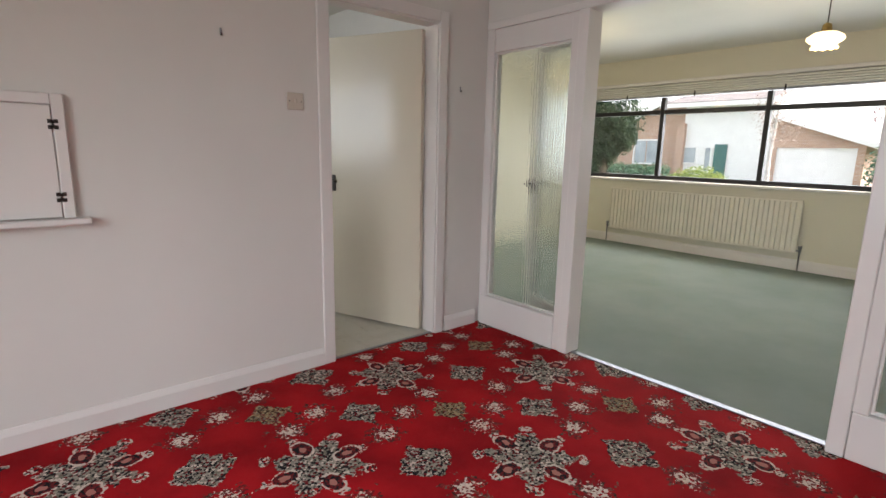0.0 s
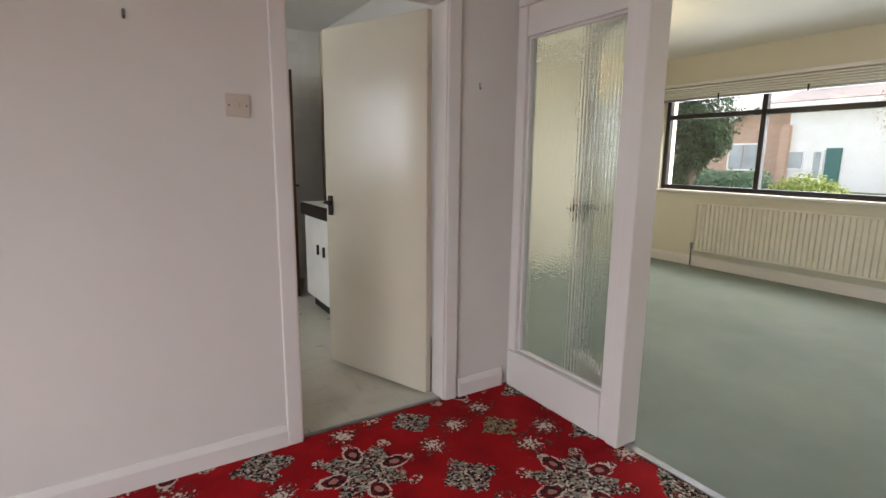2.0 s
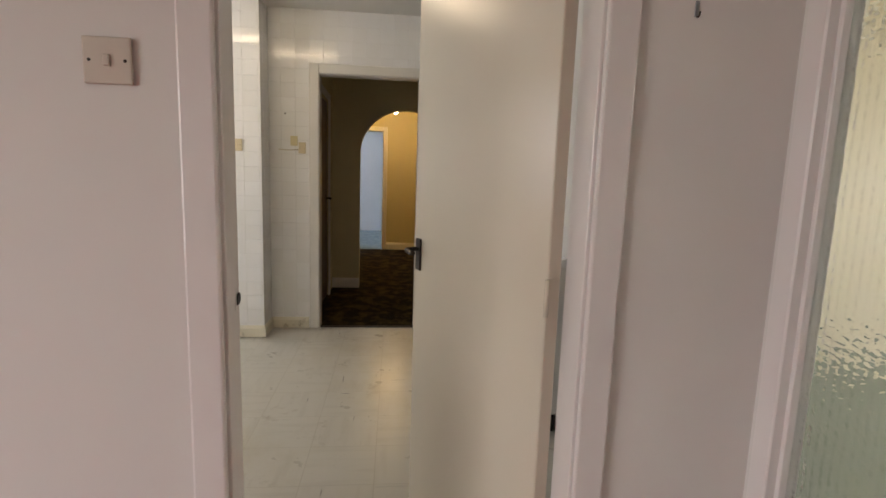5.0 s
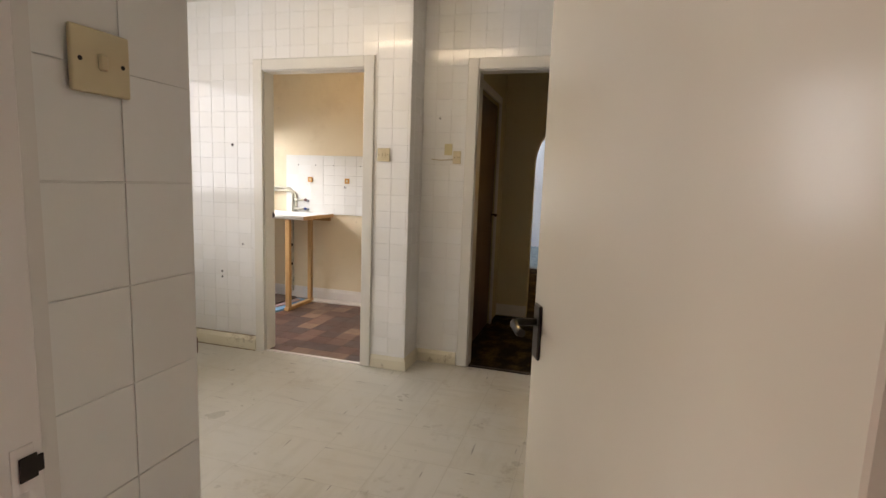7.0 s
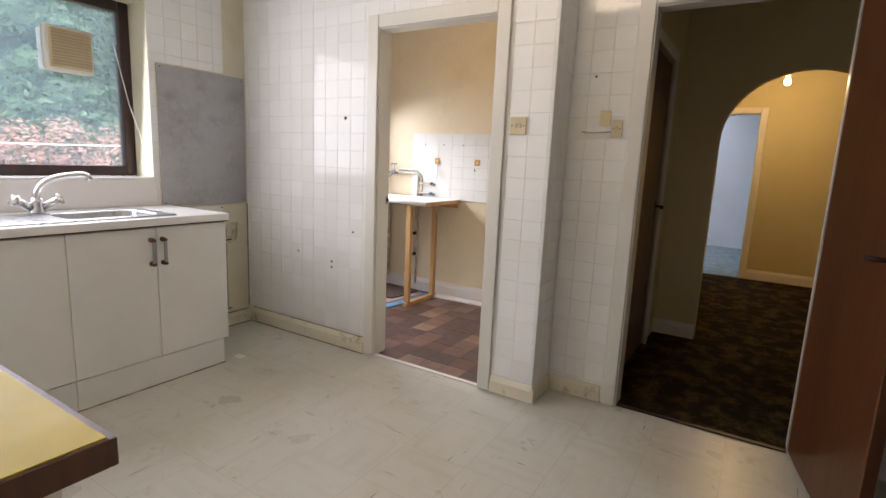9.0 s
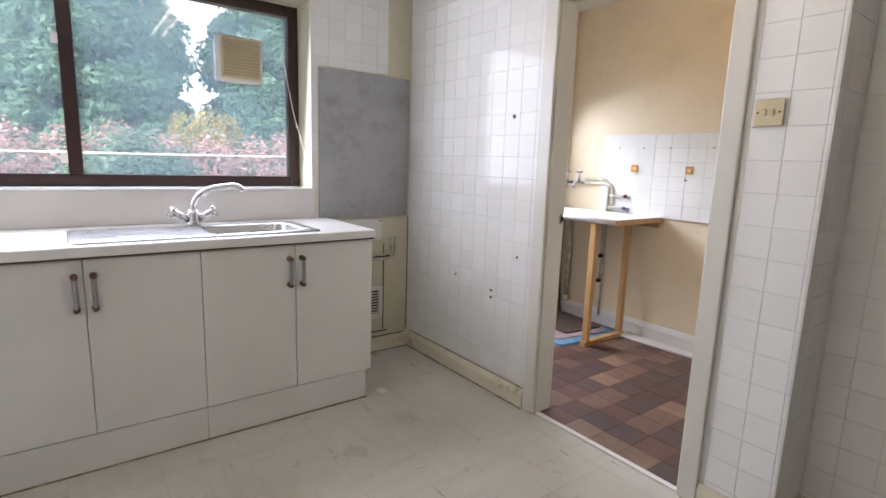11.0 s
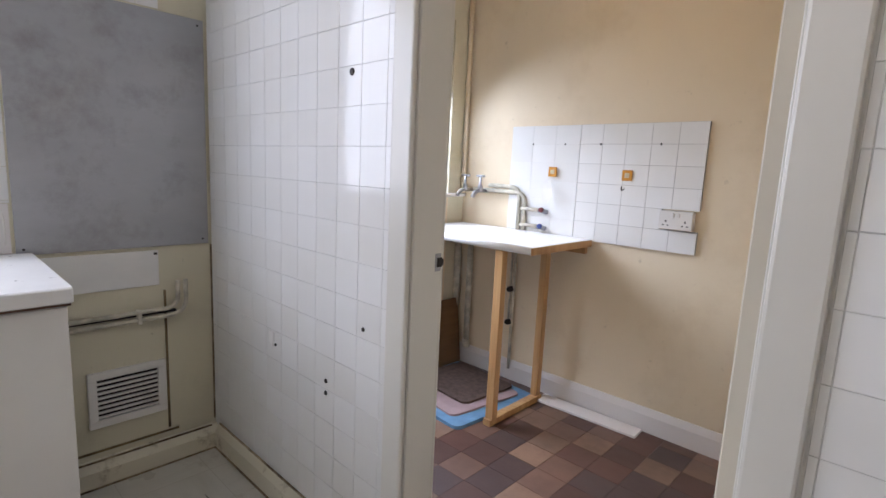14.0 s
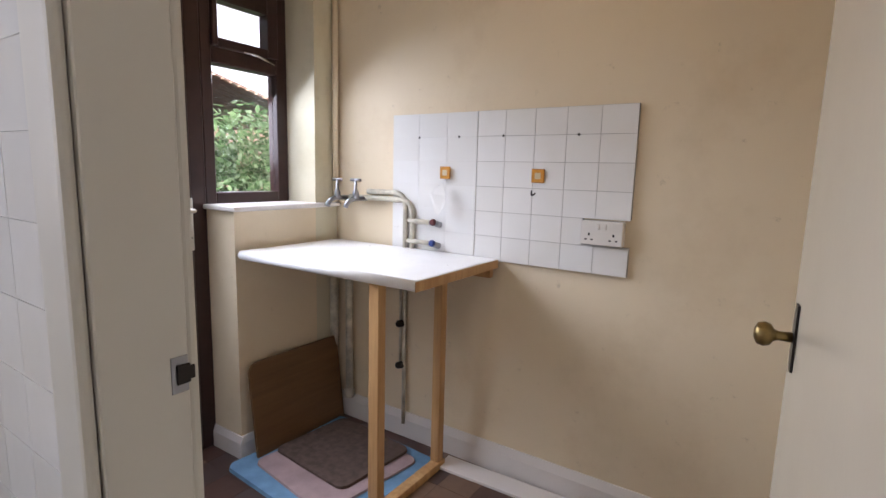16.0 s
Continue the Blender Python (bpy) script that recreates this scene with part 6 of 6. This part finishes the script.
def evergreen(x, y, h, r, seed, leaves):
    rnd = random.Random(seed)
    clumps, lobes = [], []
    for k in range(6):
        f = k / 5
        w = r * (1.0 - 0.45 * f ** 2)
        lobes.append(((x, y, 0.6 + (h - 1.0) * f), (w * 0.55, w * 0.66, h * 0.15)))
        for _ in range(20):
            a = rnd.uniform(-95, 95)
            q = rnd.uniform(0.3, 0.7)
            clumps.append(((x + w * 0.8 * math.cos(radians(a)), y + w * 0.95 * math.sin(radians(a)), 0.5 + (h - 0.7) * f + rnd.uniform(-0.5, 0.5)), (q, q, q * 0.75)))
    ob = tree("evergreen_tree", "tall dense blue-green evergreen behind the garden hedge", 0.25, [(x, y, GZ), (x, y, h * 0.3), (x, y, h * 0.65), (x, y, h * 0.9)], clumps, leaves, 0.075, laurel, seed)
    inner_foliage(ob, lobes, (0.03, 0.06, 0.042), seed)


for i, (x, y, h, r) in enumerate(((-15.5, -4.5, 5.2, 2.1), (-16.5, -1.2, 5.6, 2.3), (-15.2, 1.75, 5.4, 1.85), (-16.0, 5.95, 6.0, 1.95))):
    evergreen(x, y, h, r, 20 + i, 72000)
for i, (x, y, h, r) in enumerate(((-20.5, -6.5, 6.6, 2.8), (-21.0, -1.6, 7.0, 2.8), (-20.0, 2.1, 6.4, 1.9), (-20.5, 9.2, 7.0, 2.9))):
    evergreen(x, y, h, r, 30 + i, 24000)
bush("beech_hedge", "long clipped hedge with rust-brown winter leaves", [((-11.8 + rr.uniform(-.15, .15), -5 + 0.75 * i, 0.75 + rr.uniform(-.08, .08)), (0.55, 0.6, 0.95)) for i in range(22)], 44000, 0.045, [(0.46, 0.26, 0.20), (0.52, 0.33, 0.27), (0.32, 0.19, 0.15), (0.58, 0.43, 0.38)], 9)
bush("juniper", "spreading grey-green shrub on the garden lawn", [((-9.4, 1.75, 0.7), (0.6, 0.6, 0.85)), ((-9.3, 2.2, 0.5), (0.5, 0.5, 0.75)), ((-9.4, 1.3, 0.5), (0.5, 0.5, 0.7))], 20000, 0.04, [(0.11, 0.19, 0.125), (0.17, 0.26, 0.17), (0.07, 0.13, 0.085)], 10)
bush("forsythia", "yellow forsythia in flower above the hedge", [((-13.2, 3.55, 1.85), (0.35, 0.36, 0.42)), ((-13.3, 3.95, 1.75), (0.3, 0.35, 0.38)), ((-13.2, 3.1, 1.75), (0.3, 0.34, 0.38))], 1900, 0.035, [(0.45, 0.34, 0.05), (0.52, 0.42, 0.10), (0.22, 0.22, 0.07)], 11)
line = thing("washing_line", "white washing line strung across the garden", "line")
part("rope", tube(bmesh.new(), [(-6.6, -5.4 + i, 1.27 + 0.0035 * (i - 5.4) ** 2 - 0.03) for i in range(11)], 0.008, 6), white_plastic, line)
for y in (-5.4, 4.6):
    part("post", tube(bmesh.new(), [(-6.6, y, GZ), (-6.6, y, 1.9)], 0.03, 10), dull_chrome, line)
bush("leafy_hedge", "tall bright green clipped hedge by the side window", [((-8.2 + rr.uniform(-.1, .1), 5.6 + 0.6 * i, 0.3 + 0.6 * k + rr.uniform(-.06, .06)), (0.55, 0.55, 0.52)) for i in range(9) for k in range(3)], 34000, 0.045, [(0.12, 0.23, 0.09), (0.19, 0.32, 0.14), (0.08, 0.16, 0.06), (0.26, 0.38, 0.21)], 12)
nb = thing("neighbour_house", "neighbouring house with a pale pink tiled roof", "house", "", Matrix.Translation((-24, 19, GZ)) @ Matrix.Rotation(radians(35), 4, "Z"))
part("wall", boxes(((-5, -9, 0), (5, 9, 2.6))), facing_brick, nb)
for s in (1, -1):
    bm = bmesh.new()
    v = [bm.verts.new(p) for p in ((s * 5.6, -9.6, 2.5), (s * 5.6, 9.6, 2.5), (0, 9.6, 4.9), (0, -9.6, 4.9))]
    bm.faces.new(v)
    part("roof", bm, plain("pink_roof_tile", (0.44, 0.31, 0.28), 0.85, drift=0.2, scale=3, grain=0.5, grain_scale=9), nb)
    for i in range(22):
        f = (i + 0.5) / 22
        part("tile_course", boxes(((s * 5.6 * (1 - f) - 0.05, -9.6, 2.5 + 2.4 * f), (s * 5.6 * (1 - f) + 0.05, 9.6, 2.5 + 2.4 * f + 0.06))), nb.children[-1].data.materials[0] if nb.children[-1].type == "MESH" else facing_brick, nb)


# ---- wall and floor tiles ----
def tile_mesh(w, h, t, bevel=0.0015):
    """A square tile lying in x and z, its face towards -y."""
    bm = bmesh.new()
    r = bmesh.ops.create_cube(bm, size=1)
    for v in r["verts"]:
        edge = bevel if v.co.y < 0 else 0.0
        v.co = Vector((v.co.x * (w - 2 * edge), v.co.y * t, v.co.z * (h - 2 * edge)))
    return mesh_of("tile", bm, tile_white)


TS, GAP = 0.1085, 0.001
cut_meshes = {}


def tile_run(parent, origin, along, normal, u0, u1, z0, z1, size, gap, skip=(), shift=0.0, tall=0.0, rise=0.0):
    """Lays tiles on a wall face from u0 to u1 and z0 to z1; skip holds (u0, u1, z0, z1) openings."""
    a, n = Vector(along), Vector(normal)
    turn = Matrix((( a.x, -n.x, 0), (a.y, -n.y, 0), (0, 0, 1))).to_4x4()
    i0 = math.floor((u0 - shift) / size)
    i1 = math.ceil((u1 - shift) / size)
    tall = tall or size
    for i in range(i0, i1):
        for k in range(math.floor((z0 - rise) / tall), math.ceil((z1 - rise) / tall)):
            cells = [(max(shift + i * size, u0), min(shift + (i + 1) * size, u1), max(rise + k * tall, z0), min(rise + (k + 1) * tall, z1))]
            for s in skip:
                nxt = []
                for a0, a1, b0, b1 in cells:
                    if a1 <= s[0] or a0 >= s[1] or b1 <= s[2] or b0 >= s[3]:
                        nxt.append((a0, a1, b0, b1))
                        continue
                    if b1 > s[3]:
                        nxt.append((a0, a1, max(b0, s[3]), b1))
                    if a0 < s[0]:
                        nxt.append((a0, s[0], b0, b1))
                    elif a1 > s[1]:
                        nxt.append((s[1], a1, b0, b1))
                cells = nxt
            for a0, a1, b0, b1 in cells:
                w, h = a1 - a0 - gap, b1 - b0 - gap
                if w < 0.008 or h < 0.008:
                    continue
                key = (round(w, 3), round(h, 3))
                if key not in cut_meshes:
                    cut_meshes[key] = tile_mesh(w, h, 0.002, 0.0005)
                ob = new("tile", cut_meshes[key])
                ob.parent = parent
                ob.matrix_world = Matrix.Translation(Vector(origin) + a * ((a0 + a1) / 2) + n * (0.0013 + random.uniform(0, 0.0003)) + Vector((0, 0, (b0 + b1) / 2))) @ turn @ Euler((random.gauss(0, 0.0009), 0, random.gauss(0, 0.0009))).to_matrix().to_4x4()


W = bpy.data.objects
tile_run(W["wall_utility_front"], (0, YU, 0), (1, 0, 0), (0, -1, 0), XW + 0.004, -1.832, 0.0, 2.49, TS, GAP, [(-3.001, -2.075, -1, 2.089)])
tile_run(W["wall_utility_return"], (-1.83, 0, 0), (0, 1, 0), (1, 0, 0), YU - 0.004, YH - 0.002, 0.0, 2.49, TS, GAP)
tile_run(W["wall_hall_front"], (0, YH, 0), (1, 0, 0), (0, -1, 0), -1.822, -0.005, 0.0, 2.49, TS, GAP, [(-1.521, -0.589, -1, 2.107)])
tile_run(W["wall_garden"], (XW, 0, 0), (0, -1, 0), (1, 0, 0), -2.68, -0.12, 0.91, 2.49, TS, GAP, [(-2.21, -0.12, 0.0, 1.075), (-2.172, -0.198, 1.073, 2.13), (-2.9, -2.21, -1, 1.79)])
tile_run(W["wall_return"], (-1.345, 0, 0), (0, 1, 0), (1, 0, 0), 0.115, 0.459, 0.0, 2.49, 0.1307, 0.002, shift=0.061, tall=0.157, rise=0.022)
tile_run(W["wall_return"], (0, 0.457, 0), (-1, 0, 0), (0, 1, 0), 1.345, 1.60, 0.91, 2.49, 0.146, 0.002)


def quarry_floor():
    s = 0.15

    def slab(depth):
        bm = bmesh.new()
        r = bmesh.ops.create_cube(bm, size=1)
        for v in r["verts"]:
            e = 0.0005 if v.co.z > 0 else 0.0
            v.co = Vector((v.co.x * (s - 0.001 - 2 * e), v.co.y * (depth - 0.001 - 2 * e), v.co.z * 0.01))
        return mesh_of("floor_tile", bm, quarry_tile)

    whole, cut = slab(s), slab(0.128)
    floor = W["floor_utility"]
    for i in range(15):
        for j in range(11):
            x, y = -4.335 + s * i, 2.935 + s * j
            if x > -2.1 or y > 4.44:
                continue
            ob = new("floor_tile", whole if j else cut)
            ob.parent = floor
            ob.matrix_world = Matrix.Translation((x, y if j else 2.946, -0.0052 + random.uniform(-0.0004, 0.0004)))


quarry_floor()

splash = structure("trim_splashback", boxes(((XW + 0.0005, 0.12, 0.909), (XW + 0.007, 2.205, 1.074)), bevel=0.001), white_gloss, "plain white splashback strip above the worktop", "splashback")


def dirt_line(name, a, b):
    """A bead of old dirty sealant along a joint."""
    lo, hi = [min(u, v) - 0.0035 for u, v in zip(a, b)], [max(u, v) + 0.0035 for u, v in zip(a, b)]
    structure(name, boxes((lo, hi), bevel=0.0015), old_sealant, "brown line of old dirty sealant", "sealant")


sealant = Mat("old_sealant", (0.30, 0.22, 0.11), 0.8)
sealant.base(sealant.mix((0.10, 0.062, 0.03), (0.42, 0.34, 0.21), sealant.noise(11, 5, 0.7).ramp(0.4, 0.65)))
old_sealant = sealant.m
dirt_line("trim_sealant_skirting", (XW + 0.06, YU - 0.006, 0.1015), (-3.005, YU - 0.006, 0.1015))
dirt_line("trim_sealant_garden_skirting", (XW + 0.022, 2.27, 0.088), (XW + 0.022, YU - 0.03, 0.088))
dirt_line("trim_sealant_floor", (XW + 0.06, YU - 0.028, -0.002), (-3.005, YU - 0.028, -0.002))
dirt_line("trim_sealant_floor_garden", (XW + 0.057, 2.27, -0.002), (XW + 0.057, YU - 0.03, -0.002))
dirt_line("trim_sealant_corner", (XW + 0.003, YU - 0.005, 0.11), (XW + 0.003, YU - 0.005, 0.89))
dirt_line("trim_sealant_plinth", (-3.564, 0.62, -0.002), (-3.564, 2.215, -0.002))
